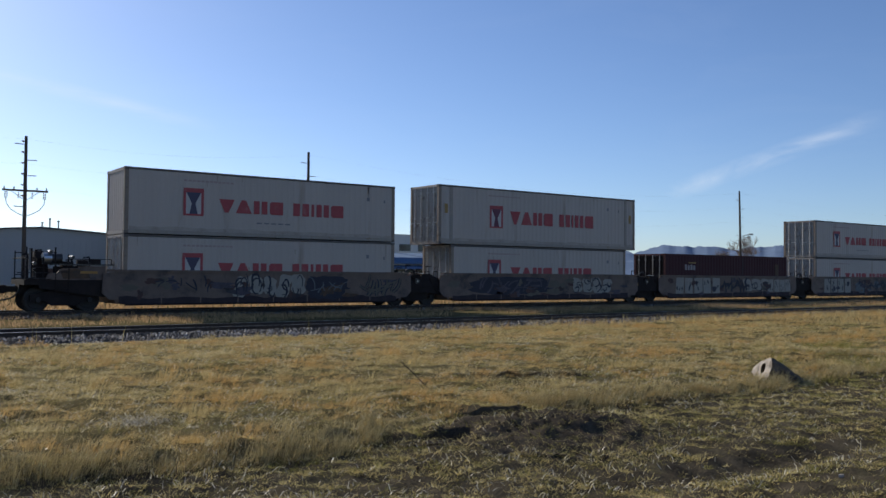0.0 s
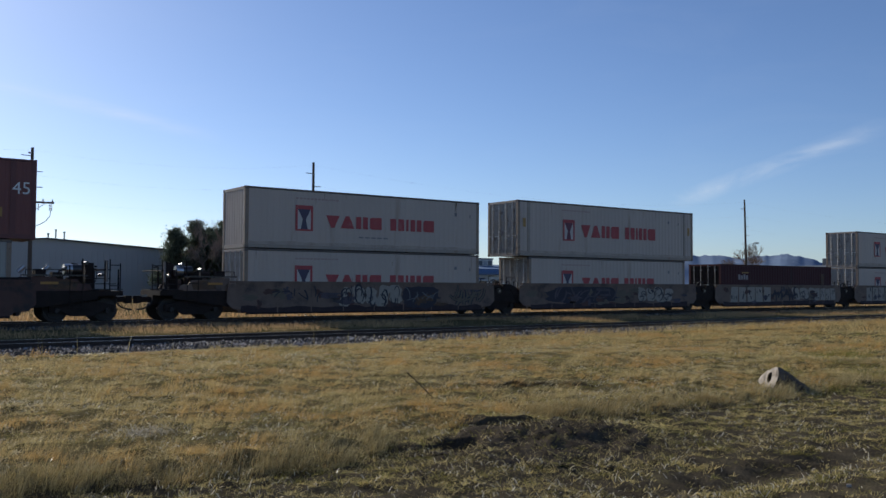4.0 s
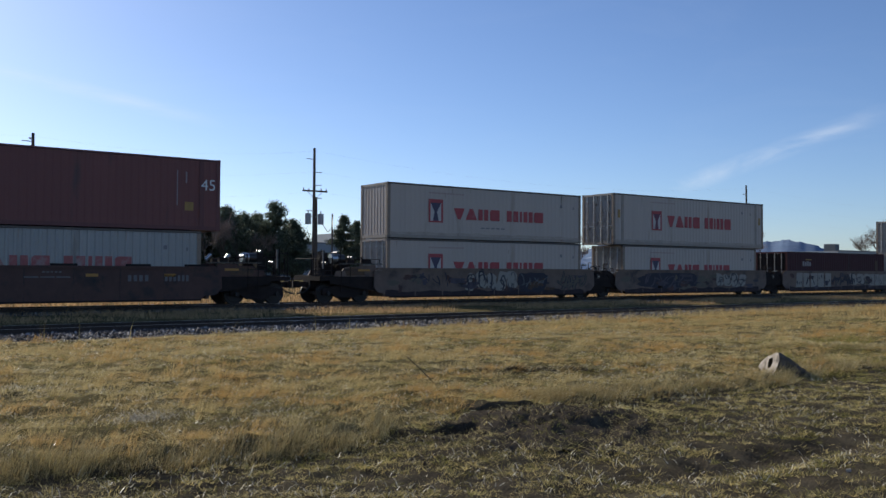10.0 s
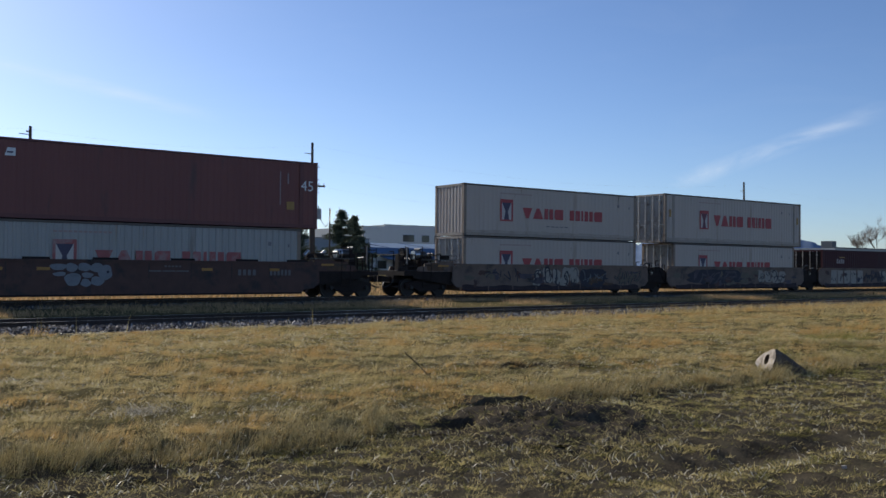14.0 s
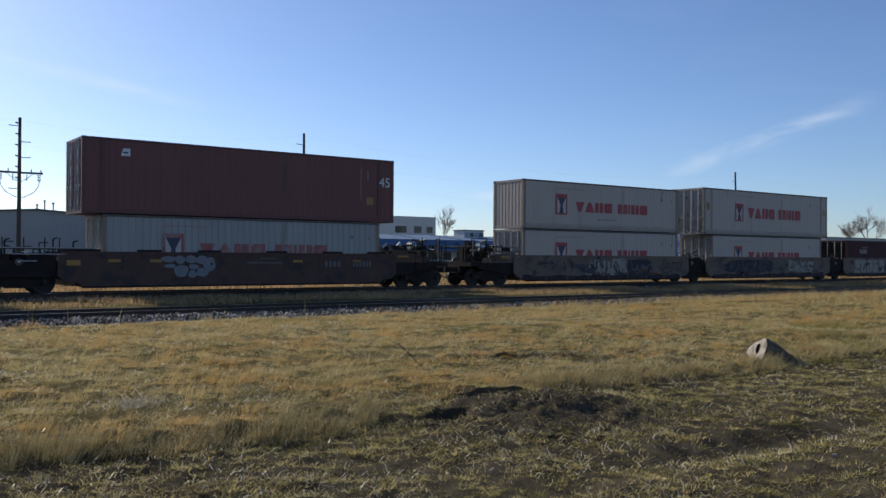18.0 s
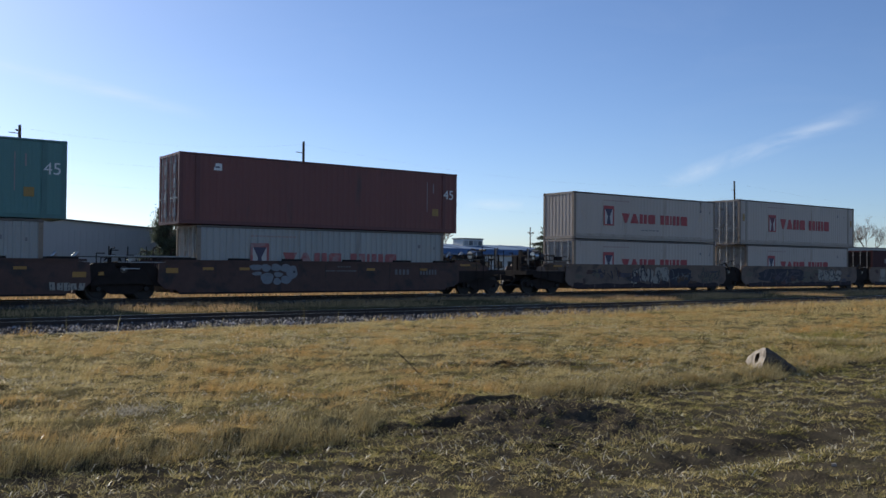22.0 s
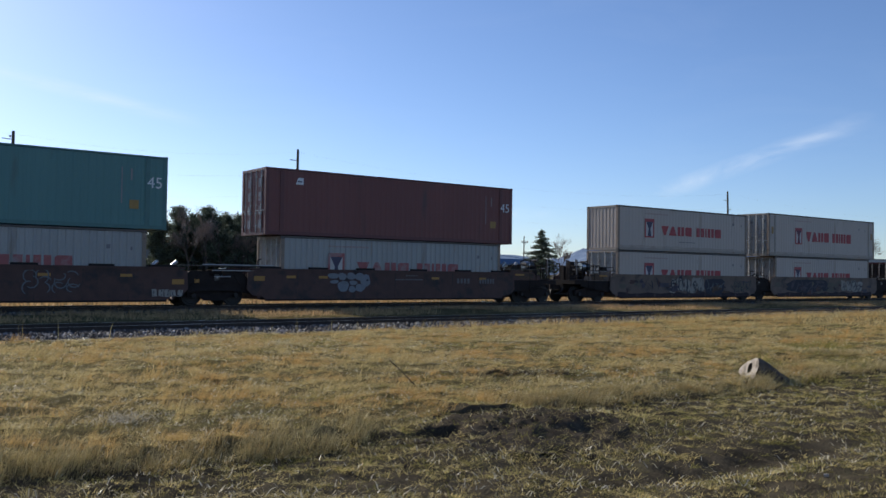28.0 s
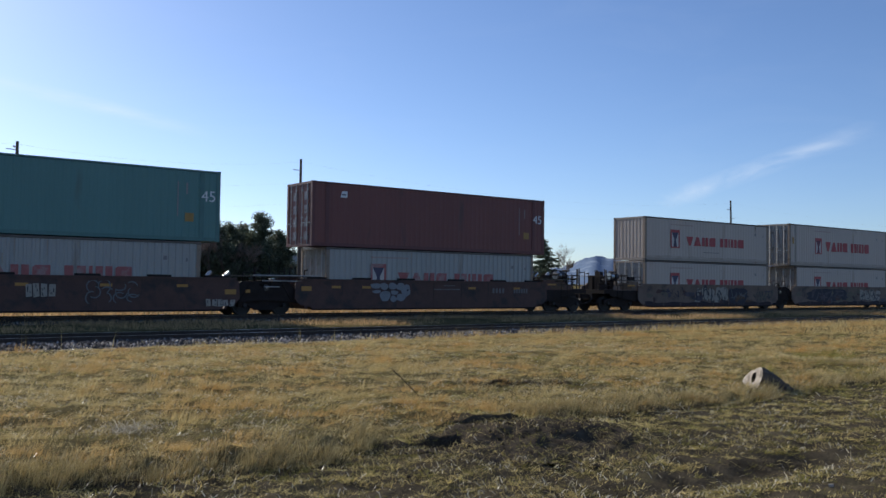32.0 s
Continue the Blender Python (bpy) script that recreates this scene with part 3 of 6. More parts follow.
# grass of the strip between the tracks and of the field beyond
n = 60000
xs, ys = RNG.uniform(-8, 75, n), RNG.uniform(27.2, 33.2, n)
k = (patchy(xs, ys, 0.5, 61.0) + RNG.uniform(-0.3, 0.3, n) > 0.0) & (xs > ys * 0.05) & (xs < ys * 2.6)
xs, ys = xs[k], ys[k]
blades("strip_grass", xs, ys, height_at(xs, ys), 0.2, 0.014, 0.5, 0.1, dry_strip, "dry golden grass between the two tracks")
n = 24000
ys = 37.8 + RNG.uniform(0, 1, n) ** 1.6 * 45
xs = ys * np.tan(np.radians(RNG.uniform(4, 66, n)))
blades("far_field_grass", xs, ys, height_at(xs, ys), 0.2, 0.05, 0.4, 0.0, dry_strip, "dry pale grass beyond the railway")
n = 30000
xs, ys = RNG.uniform(28, 95, n), RNG.uniform(12, 21.2, n)
k = (xs < ys * 6) & (np.hypot(xs, ys) > 31)
xs, ys = xs[k], ys[k]
blades("far_right_grass", xs, ys, height_at(xs, ys), 0.16, 0.02, 0.6, 0.1, gold_grass, "golden grass along the railway in the distance", straight=True)
# tall grass over the shoulder of the near track
n = 26000
xs, ys = RNG.uniform(10, 90, n), RNG.uniform(19.8, 21.7, n)
k = (xs - 16) / 14 + patchy(xs, ys, 0.5, 13.0) > RNG.uniform(0, 1, n)
xs, ys = xs[k], ys[k]
blades("shoulder_grass", xs, ys, height_at(xs, ys), RNG.uniform(0.12, 0.34, len(xs)), 0.012, 0.5, 0.0, gold_grass, "tall golden grass over the ballast shoulder", straight=True)
# mown grass round the camera
n = 60000
xs, ys = RNG.uniform(-11, 15, n), RNG.uniform(-10, 6.5, n)
az = np.degrees(np.arctan2(xs, ys))
k = ((np.hypot(xs, ys) < 4.3) | (az < 4.5) | (az > 68)) & (patchy(xs, ys, 2.2, 53.0) + RNG.uniform(-0.35, 0.35, n) > -0.05) & (np.hypot(xs, ys) > 0.5)
xs, ys = xs[k], ys[k]
blades("mown_grass", xs, ys, height_at(xs, ys), 0.07, 0.005, 0.9, 0.3, lawn_grass, "short mown olive grass", straight=True)
# tall single stalks before the near track
n = 95
xs, ys = RNG.uniform(2, 62, n), RNG.uniform(20.2, 22.6, n)
blades("weed_stalks", xs, ys, height_at(xs, ys), RNG.uniform(0.25, 0.6, n), 0.012, 0.3, 0.0, straw_mat, "tall bleached weed stalks at the track")


# ---- tracks ----
def track(yc, label, x0, x1, bed_top, stones):
    """Two rails on ties in a ballast bed; the top of the rail is at z = 0."""
    bed = Build()
    bed.prism([(yc - 3.0, -0.36), (yc - 1.45, bed_top), (yc + 1.45, bed_top), (yc + 2.6, -0.36)], "x", x0, x1)
    t = thing("railway_track", label, "railway track", kind="structure")
    part("ballast_bed", bed, ballast_bed_mat, t, "dark cindery ballast bed")
    for y in (yc - 0.7525, yc + 0.7525):
        r = Build()
        r.prism([(y - 0.07, -0.175), (y + 0.07, -0.175), (y + 0.07, -0.16), (y + 0.012, -0.145), (y + 0.012, -0.045), (y + 0.035, -0.038),
                 (y + 0.035, -0.002), (y - 0.035, -0.002), (y - 0.035, -0.038), (y - 0.012, -0.045), (y - 0.012, -0.145), (y - 0.07, -0.16)], "x", x0, x1)
        rail = part("rail", r, rail_steel, t)
        part("rail_head", Build().box(x0, x1, y - 0.03, y + 0.03, -0.002, 0.0), rail_top, rail, "polished running surface")
    tie_mesh = Build().box(-0.11, 0.11, -1.28, 1.28, -0.10, 0.0).mesh("tie")
    tie_mesh.materials.append(tie_wood)
    for i in range(120):
        x = -4 + i * 0.53
        ob = part("tie", tie_mesh, tie_wood, t)
        ob.location = (x + random.uniform(-0.02, 0.02), yc + random.uniform(-0.03, 0.03), -0.175 + random.uniform(-0.01, 0.005))
        ob.rotation_euler = (0, 0, random.uniform(-0.015, 0.015))
    # loose stones on the shoulder that faces the field
    # dark stones stand for shaded faces, pale ones for sunlit tops
    for share, stone, look_of in ((0.72, ballast_shade, "loose dark crushed stone"), (0.28, ballast_mat, "loose pale crushed stone")):
        sx, sy = stones_at(int(stones * share), yc, x0, x1)
        tagged(part("ballast_stones", stone_mesh(sx, sy, yc, bed_top), stone, t, look_of), kind="stuff")
    return t


def stones_at(n, yc, x0, x1):
    sx = -6 + RNG.uniform(0, 1, n) ** 1.6 * 105
    return sx, yc - RNG.uniform(0.85, 3.0, n) ** 1.0


def stone_mesh(sx, sy, yc, top):
    n = len(sx)
    d = np.abs(sy - yc)
    z = np.interp(d, [0.85, 1.45, 2.3, 3.1], [top, top - 0.01, top - 0.07, top - 0.13])
    r = RNG.uniform(0.025, 0.07, n)
    base = np.array([[1, 0, 0], [-0.5, 0.87, 0], [-0.5, -0.87, 0], [0.1, 0, 0.9], [0, 0.1, -0.9]], dtype=float)
    v = base[None] * RNG.uniform(0.6, 1.3, (n, 5, 3)) * r[:, None, None]
    a = RNG.uniform(0, 6.28, n)
    c, s = np.cos(a)[:, None], np.sin(a)[:, None]
    v = np.stack([v[..., 0] * c - v[..., 1] * s, v[..., 0] * s + v[..., 1] * c, v[..., 2]], -1)
    v += np.stack([sx, sy, z + r * 0.35], 1)[:, None]
    f = np.array([[0, 1, 3], [1, 2, 3], [2, 0, 3], [1, 0, 4], [2, 1, 4], [0, 2, 4]])
    f = (np.arange(n)[:, None, None] * 5 + f[None]).reshape(-1, 3)
    return from_arrays("ballast_stones", v.reshape(-1, 3), f, 3)


TRAIN_Y = 35.304
track(TRAIN_Y, "rusty main track on dark ballast under the train", -200, 900, -0.17, 6000)
track(23.85, "empty near track with polished rail on grey ballast", -200, 900, -0.14, 32000)


# ---- train: containers ----
W = 2.438                      # container width
MOVERS = []                    # things of the train with their place along it
WHEELSETS = []


def ribbed(length, height, depth, pitch, face, along, proud=0.25):
    """Corrugated wall sheet with thickness; face: +1 or -1 outward direction; along: 'x' or 'y'."""
    b = Build()
    n = max(2, int(round(length / pitch)))
    p = length / n
    line = [(-length / 2, 0.0)]
    for i in range(n):
        a = -length / 2 + i * p
        line += [(a + proud * p, 0.0), (a + (proud + 0.14) * p, -depth), (a + 0.86 * p, -depth), (a + p, 0.0)]
    back = [(u, -0.045) for u, w in (line[-1], line[0])]
    for (u, w), (u2, w2) in zip(line, line[1:]):
        q = [(u, w, 0), (u2, w2, 0), (u2, w2, height), (u, w, height)]
        o = len(b.v)
        b.v += [((k, face * d, z) if along == "x" else (face * d, k, z)) for k, d, z in q]
        b.f.append((o, o + 1, o + 2, o + 3) if face < 0 else (o + 3, o + 2, o + 1, o))
    o = len(b.v)
    for k, d in back:
        for z in (0, height):
            b.v.append((k, face * d, z) if along == "x" else (face * d, k, z))
    b.f.append((o, o + 1, o + 3, o + 2))
    return b


def container(label, x0, length, height, z0, paint, frame_mat, rib, end_kind, marks=None, group="containers on the train", lettered=True, long_posts=False):
    """Shipping container with its near long side towards -y; x0: place of its rear end along the train."""
    t = thing("shipping_container", label, "container", group=group)
    hl, hw = length / 2, W / 2
    post_mat, rim_mat = (rusty_post, rusty_rim) if frame_mat is frame_white else (frame_mat, frame_mat)
    post_x = [(-hl, -hl + 0.16), (hl - 0.16, hl)]
    for a, b in post_x:
        for s in (-1, 1):
            y0, y1 = sorted((s * hw, s * (hw - 0.15)))
            part("corner_post", Build().box(a, b, y0, y1, 0.12, height - 0.12), post_mat, t)
            for z in (0.0, height - 0.118):
                part("corner_casting", Build().box(a - 0.004, b + 0.004, y0 - 0.004, y1 + 0.004, z, z + 0.118), rim_mat, t)
    for s in (-1, 1):
        y0, y1 = sorted((s * hw, s * (hw - 0.10)))
        part("top_rail", Build().box(-hl + 0.16, hl - 0.16, y0, y1, height - 0.075, height - 0.005), rim_mat, t)
        part("bottom_rail", Build().box(-hl + 0.16, hl - 0.16, y0, y1, 0.02, 0.17), frame_mat, t)
        wall = ribbed(length - 0.32, height - 0.26, rib, 0.278, s, "x")
        ob = part("side_wall", wall, paint, t)
        ob.location = (0, s * (hw - 0.012), 0.17)
    part("roof", Build().box(-hl + 0.1, hl - 0.1, -hw + 0.05, hw - 0.05, height - 0.06, height - 0.02), paint, t)
    part("floor_frame", Build().box(-hl + 0.16, hl - 0.16, -hw + 0.1, hw - 0.1, 0.03, 0.16), frame_mat, t)
    for s, kind in ((-1, end_kind), (1, "plain")):
        a, b = sorted((s * hl, s * (hl - 0.12)))
        part("end_sill", Build().box(a, b, -hw + 0.15, hw - 0.15, 0.0, 0.15), frame_mat, t)
        part("end_header", Build().box(a, b, -hw + 0.15, hw - 0.15, height - 0.13, height - 0.01), frame_mat, t)
        if kind == "plain":
            ob = part("end_wall", ribbed(W - 0.3, height - 0.28, 0.028, 0.27, s, "y", 0.58), paint, t)
            ob.location = (s * (hl - 0.02), 0, 0.15)
        else:
            for d in (-1, 1):
                y0, y1 = sorted((d * 0.012, d * (hw - 0.16)))
                x_out = s * (hl - 0.035)
                leaf = Build().box(*sorted((x_out, x_out - s * 0.05)), y0, y1, 0.16, height - 0.14)
                for k in range(3):
                    za = 0.30 + k * (height - 0.5) / 3
                    leaf.box(*sorted((x_out, x_out + s * 0.018)), y0 + 0.16, y1 - 0.16, za, za + (height - 0.5) / 3 - 0.12)
                # white and plum boxes: doors darker than walls, to dim the sun-grazed end
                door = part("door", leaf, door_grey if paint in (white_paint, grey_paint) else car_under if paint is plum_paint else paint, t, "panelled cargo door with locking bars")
                # maroon doors: pale panels put the bright reflections into the colour
                for k in range(4 if paint is maroon_paint else 0):
                    za = 0.28 + k * (height - 0.5) / 4
                    part("door_panel", Build().box(*sorted((x_out + s * 0.019, x_out + s * 0.024)), y0 + 0.22, y1 - 0.45, za, za + (height - 0.5) / 4 - 0.22), reflection_panel, door, "pale panel painted in as a door reflection")
                for yb in (0.28, 0.80):
                    bar = Build().tube((x_out + s * 0.045, d * yb, 0.1), (x_out + s * 0.045, d * yb, height - 0.08), 0.022, sides=6)
                    for zk in (0.35, 0.9, 1.25, height - 0.4):
                        bar.box(*sorted((x_out, x_out + s * 0.06)), d * yb - 0.06, d * yb + 0.06, zk, zk + 0.07)
                    bar.box(*sorted((x_out + s * 0.04, x_out + s * 0.07)), *sorted((d * yb, d * (yb + 0.3))), 1.02, 1.06)
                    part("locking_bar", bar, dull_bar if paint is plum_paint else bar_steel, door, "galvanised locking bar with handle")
    if long_posts:                      # load posts where a forty-foot box would end
        for px in (-6.096, 6.096):
            for s in (-1, 1):
                y0, y1 = sorted((s * (hw + 0.004), s * (hw - 0.06)))
                part("load_post", Build().box(px - 0.09, px + 0.09, y0, y1, 0.17, height - 0.09), frame_mat, t)
    if marks:
        marks(t, hl, hw, height)
    MOVERS.append((t, x0 + hl, TRAIN_Y, z0))
    return t


def flat_shape(pts, y):
    """A thin painted shape on the near side: outline in x and z, proud of the wall."""
    return Build().prism(pts, "y", y - 0.004, y)


def emblem(t, x, z, w, h, y, frame_red=None, fig=None):
    """Red-framed emblem with a flared figure between pale triangles."""
    f = 0.09 * w + 0.03
    part("emblem_ground", flat_shape([(x, z), (x + w, z), (x + w, z + h), (x, z + h)], y), emblem_white, t, "white ground of the emblem")
    b = Build()
    for q in ([(x, z), (x + f, z), (x + f, z + h), (x, z + h)], [(x + w - f, z), (x + w, z), (x + w, z + h), (x + w - f, z + h)],
              [(x + f, z + h - f * 1.6), (x + w - f, z + h - f * 1.6), (x + w - f, z + h), (x + f, z + h)], [(x + f, z), (x + w - f, z), (x + w - f, z + f * 0.7), (x + f, z + f * 0.7)]):
        b.prism(q, "y", y - 0.009, y - 0.005)
    part("emblem_frame", b, frame_red or red_mark, t, "red emblem frame")
    c = x + w / 2
    blue = [(c - 0.09 * w, z + 0.45 * h), (c + 0.09 * w, z + 0.45 * h), (c + 0.36 * w, z + h - f * 1.6), (c - 0.36 * w, z + h - f * 1.6)]
    b = Build().prism(blue, "y", y - 0.009, y - 0.005)
    b.prism([(c - 0.2 * w, z + f * 0.7), (c + 0.2 * w, z + f * 0.7), (c + 0.09 * w, z + 0.45 * h), (c - 0.09 * w, z + 0.45 * h)], "y", y - 0.009, y - 0.005)
    part("emblem_figure", b, fig or blue_mark, t, "flared dark figure of the emblem")


def letter_bars(t, x0, x1, z0, z1, y, ink=None):
    """Red lettering of two words as plain shapes, one part to a letter: wedges, pairs of bars and blocks."""
    wide = (1.0, 1.05, 1.0, 1.0, 1.2, 0.34, 1.0, 1.0)
    step = (x1 - x0) / (sum(wide) + 0.5)
    a, h = x0, z1 - z0
    shapes = {0: ((-0.04, 1), (0.36, 0), (0.62, 0), (1.04, 1)), 1: ((-0.04, 0), (0.34, 1), (0.64, 1), (1.04, 0)), 2: ((0, 0), (0, 1), (0.42, 1), (0.42, 0)),
              3: ((0, 0.14), (0, 0.86), (0.14, 1), (1, 1), (1, 0), (0.14, 0)), 5: ((0, 0), (0, 1), (1, 1), (1, 0))}
    for i, k in enumerate(wide):
        w = step * (k - 0.16)
        b = Build()
        form = (0, 1, 2, 3, 2, 5, 2, 3)[i]
        for u in ((0.0, 0.58) if form == 2 else (0.0,)):
            b.prism([(a + (p + u) * w, z0 + q * h) for p, q in shapes[form]], "y", y - 0.005, y)
        part("letter_bar", b, ink or red_mark, t)
        a += step * (k + (0.5 if i == 3 else 0.0))


def small_print(t, x0, x1, z, h, y, material, n=6, label="small print"):
    b = Build()
    step = (x1 - x0) / n
    for i in range(n):
        b.box(x0 + i * step, x0 + (i + 0.72) * step, y - 0.004, y, z, z + h)
    part("small_print", b, material, t, label)


STREAKS = list(range(40))


def white_marks(narrow=False, ink=None):
    def put(t, hl, hw, height):
        y = -hw - 0.001
        o = 0 if not narrow else 0.76
        if narrow:
            emblem(t, -hl + 3.14, height - 1.99, 0.84, 1.12, y, None, plum_mark)
            letter_bars(t, -hl + 4.5, -hl + 10.5, height - 1.76, height - 1.10, y)
        else:
            emblem(t, -hl + 2.28, height - 1.78, 0.83, 1.10, y, ink)
            letter_bars(t, -hl + 3.78, -hl + 9.6, height - 1.59, height - 1.05, y, ink)
            small_print(t, -hl + 5.4, -hl + 7.0, height - 2.0, 0.06, y, dark_mark, 5)
        small_print(t, -hl + o + 2.3, -hl + o + 4.4, height - 0.42, 0.07, y, pink_mark, 12)
        small_print(t, hl - o - 1.5, hl - o - 1.3, height - 0.75, 0.16, y, dark_mark, 1, "small dark warning triangle")
        small_print(t, hl - o - 0.6, hl - o - 0.5, height - 0.8, 0.14, y, dark_mark, 1, "small dark plate")
        if narrow:
            for sx in (-hl + 0.36, hl - 0.5):
                part("yellow_plate", Build().box(sx, sx + 0.18, y - 0.006, y, 1.5, 1.95), yellow_mark, t, "yellow striped height plate")
        rs = random.Random(int(hl * 100) + STREAKS.pop())
        for k in range(5):
            sx, sw, sl = rs.uniform(-hl + 0.3, hl - 0.3), rs.uniform(0.015, 0.04), rs.uniform(0.15, 0.7)
            zt = height - 0.1 if rs.random() < 0.6 else rs.uniform(0.5, height - 0.3)
            part("rust_streak", Build().prism([(sx - sw * 0.3, zt - sl), (sx + sw * 0.3, zt - sl), (sx + sw, zt), (sx - sw, zt)], "y", y - 0.0025, y), rust_streak_mat, t, "thin rusty run on the paint")
        top = [(hl - 0.18 - (2 * hl - 0.36) * i / 46, 0.30 + 0.05 * noise.noise((i * 0.4, hl + height, 1.5)) + 0.04 * noise.noise((i * 1.7, height, 4.5))) for i in range(47)]
        part("dust_band", Build().prism([(-hl + 0.18, 0.175), (hl - 0.18, 0.175)] + top, "y", y - 0.0016, y), dust_mat, t, "brown dust along the foot of the side")
        for sx in (-hl + 0.2, hl - 0.5):
            part("rust_streak", Build().prism([(sx, 0.19), (sx + 0.3, 0.19), (sx + 0.22, 0.26), (sx + 0.05, 0.30)], "y", y - 0.0025, y), rust_streak_mat, t, "rust at the lower corner")
    return put


def long_marks(dark=True):
    def put(t, hl, hw, height):
        y = -hw - 0.001
        me = words("45", 0.62)
        me.materials.append(white_mark)
        ob = part("length_number", me, white_mark, t, "white painted number 45")
        ob.matrix_local = Matrix.Translation((hl - 0.80, y - 0.004, height - 1.25)) @ Euler((math.pi / 2, 0, 0)).to_matrix().to_4x4()
        part("yellow_plate", Build().box(hl - 1.45, hl - 1.10, y - 0.006, y, 0.78, 1.12), yellow_mark, t, "yellow warning plate")
        b = Build()
        b.box(hl - 1.77, hl - 1.73, y - 0.004, y, height - 1.9, height - 0.5)
        b.box(hl - 1.42, hl - 1.36, y - 0.004, y, height - 1.0, height - 0.55)
        part("small_print", b, column_mark, t, "column of worn small print")
        part("emblem_ground", flat_shape([(-hl + 1.40, height - 0.66), (-hl + 1.76, height - 0.66), (-hl + 1.76, height - 0.37), (-hl + 1.5, height - 0.37)], y), white_mark, t, "white line mark")
        part("emblem_figure", Build().box(-hl + 1.48, -hl + 1.68, y - 0.009, y - 0.005, height - 0.56, height - 0.50), blue_mark, t, "blue bar of the line mark")
    return put


def faded_marks(t, hl, hw, height):
    y = -hw - 0.001
    for i in range(4):
        part("letter_bar", Build().box(-hl + 1.75 + i * 0.26, -hl + 1.94 + i * 0.26, y - 0.004, y, height - 0.95, height - 0.62 - 0.05 * (i % 2)), column_mark, t, "faded pale letter as a plain bar")
    part("yellow_line", Build().box(-hl + 2.1, -hl + 2.8, y - 0.004, y, height - 0.55, height - 0.48), yellow_mark, t, "faded yellow line over the letters")
    part("dark_scuff", Build().box(hl - 1.3, hl - 0.9, y - 0.004, y, 0.5, height - 0.5), rust_stain, t, "rusty upright scuff")


SEAM = 2.925
LOW = SEAM - 2.591
L40, L45 = 12.192, 13.716
container("white forty-foot container with red lettering, in the well", 0.0, L40, 2.591, LOW, white_paint, frame_white, 0.010, "doors", white_marks())
container("white forty-foot container with red lettering, stacked on another", 0.0, L40, 2.566, SEAM + 0.025, white_paint, frame_white, 0.010, "plain", white_marks())
container("white forty-foot container with red lettering, in the well", 15.44, L40, 2.591, LOW, white_paint, frame_white, 0.010, "doors", white_marks())
container("white high forty-five-foot container with red lettering and yellow plates", 14.677, L45, 2.871, SEAM + 0.025, white_paint, frame_white, 0.010, "doors", white_marks(True), long_posts=True)
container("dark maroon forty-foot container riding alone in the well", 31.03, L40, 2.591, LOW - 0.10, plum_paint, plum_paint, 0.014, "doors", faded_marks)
container("white forty-foot container with red lettering, in the well", 46.65, L40, 2.591, LOW - 0.05, white_paint, frame_white, 0.010, "doors", white_marks())
container("white forty-foot container with red lettering, stacked on another", 46.65, L40, 2.566, SEAM - 0.025, white_paint, frame_white, 0.010, "doors", white_marks())
container("greyed white corrugated forty-foot container under a maroon one", -20.90, L40, 2.591, SEAM + 0.045 - 2.591, grey_paint, frame_white, 0.040, "doors", white_marks(False, faded_red))
container("maroon high forty-five-foot container with white number 45", -21.658, L45, 2.871, SEAM + 0.07, maroon_paint, maroon_frame, 0.016, "doors", long_marks(), long_posts=True)
container("greyed white corrugated forty-foot container under a green one", -38.80, L40, 2.591, SEAM + 0.045 - 2.591, grey_paint, frame_white, 0.040, "doors", white_marks(False, faded_red))
container("sea green high forty-five-foot container with white number 45", -39.556, L45, 2.871, SEAM + 0.07, green_paint, green_frame, 0.016, "doors", long_marks(), long_posts=True)


# ---- train: well cars ----
def bogie(car, xc):
    """Two-axle truck under the thing car at xc along it."""
    f = Build()
    f.box(xc - 0.25, xc + 0.25, -1.1, 1.1, 0.42, 0.72)
    t = part("bogie", f, car_under, car, "grimy black two-axle bogie")
    for s in (-1, 1):
        y0, y1 = sorted((s * 0.92, s * 1.08))
        side = Build().prism([(xc - 1.15, 0.36), (xc - 1.15, 0.62), (xc - 0.45, 0.78), (xc + 0.45, 0.78), (xc + 1.15, 0.62), (xc + 1.15, 0.36),
                              (xc + 0.72, 0.40), (xc + 0.42, 0.22), (xc - 0.42, 0.22), (xc - 0.72, 0.40)], "y", y0, y1)
        part("side_frame", side, car_under, t)
        for dx in (-0.16, 0.0, 0.16):
            part("spring", Build().tube((xc + dx, s * 1.0, 0.24), (xc + dx, s * 1.0, 0.5), 0.06), wheel_steel, t)
        for dx in (-0.89, 0.89):
            part("bearing_cap", Build().tube((xc + dx, s * 1.05, 0.43), (xc + dx, s * 1.17, 0.43), 0.10, 0.09, 10), wheel_steel, t)
    for dx in (-0.89, 0.89):
        w = Build()
        w.tube((0, -0.95, 0), (0, 0.95, 0), 0.08, sides=10)
        for s in (-1, 1):
            w.tube((0, s * 0.69, 0), (0, s * 0.82, 0), 0.425, 0.425, 28)
            w.tube((0, s * 0.66, 0), (0, s * 0.69, 0), 0.455, 0.455, 28)
            w.tube((0, s * 0.82, 0), (0, s * 0.835, 0), 0.34, 0.31, 20)
        ob = part("wheelset", w, wheel_steel, t, "dark steel wheels on one axle")
        ob.location = (xc + dx, 0, 0.425)
        WHEELSETS.append((ob, xc + dx))
    return t


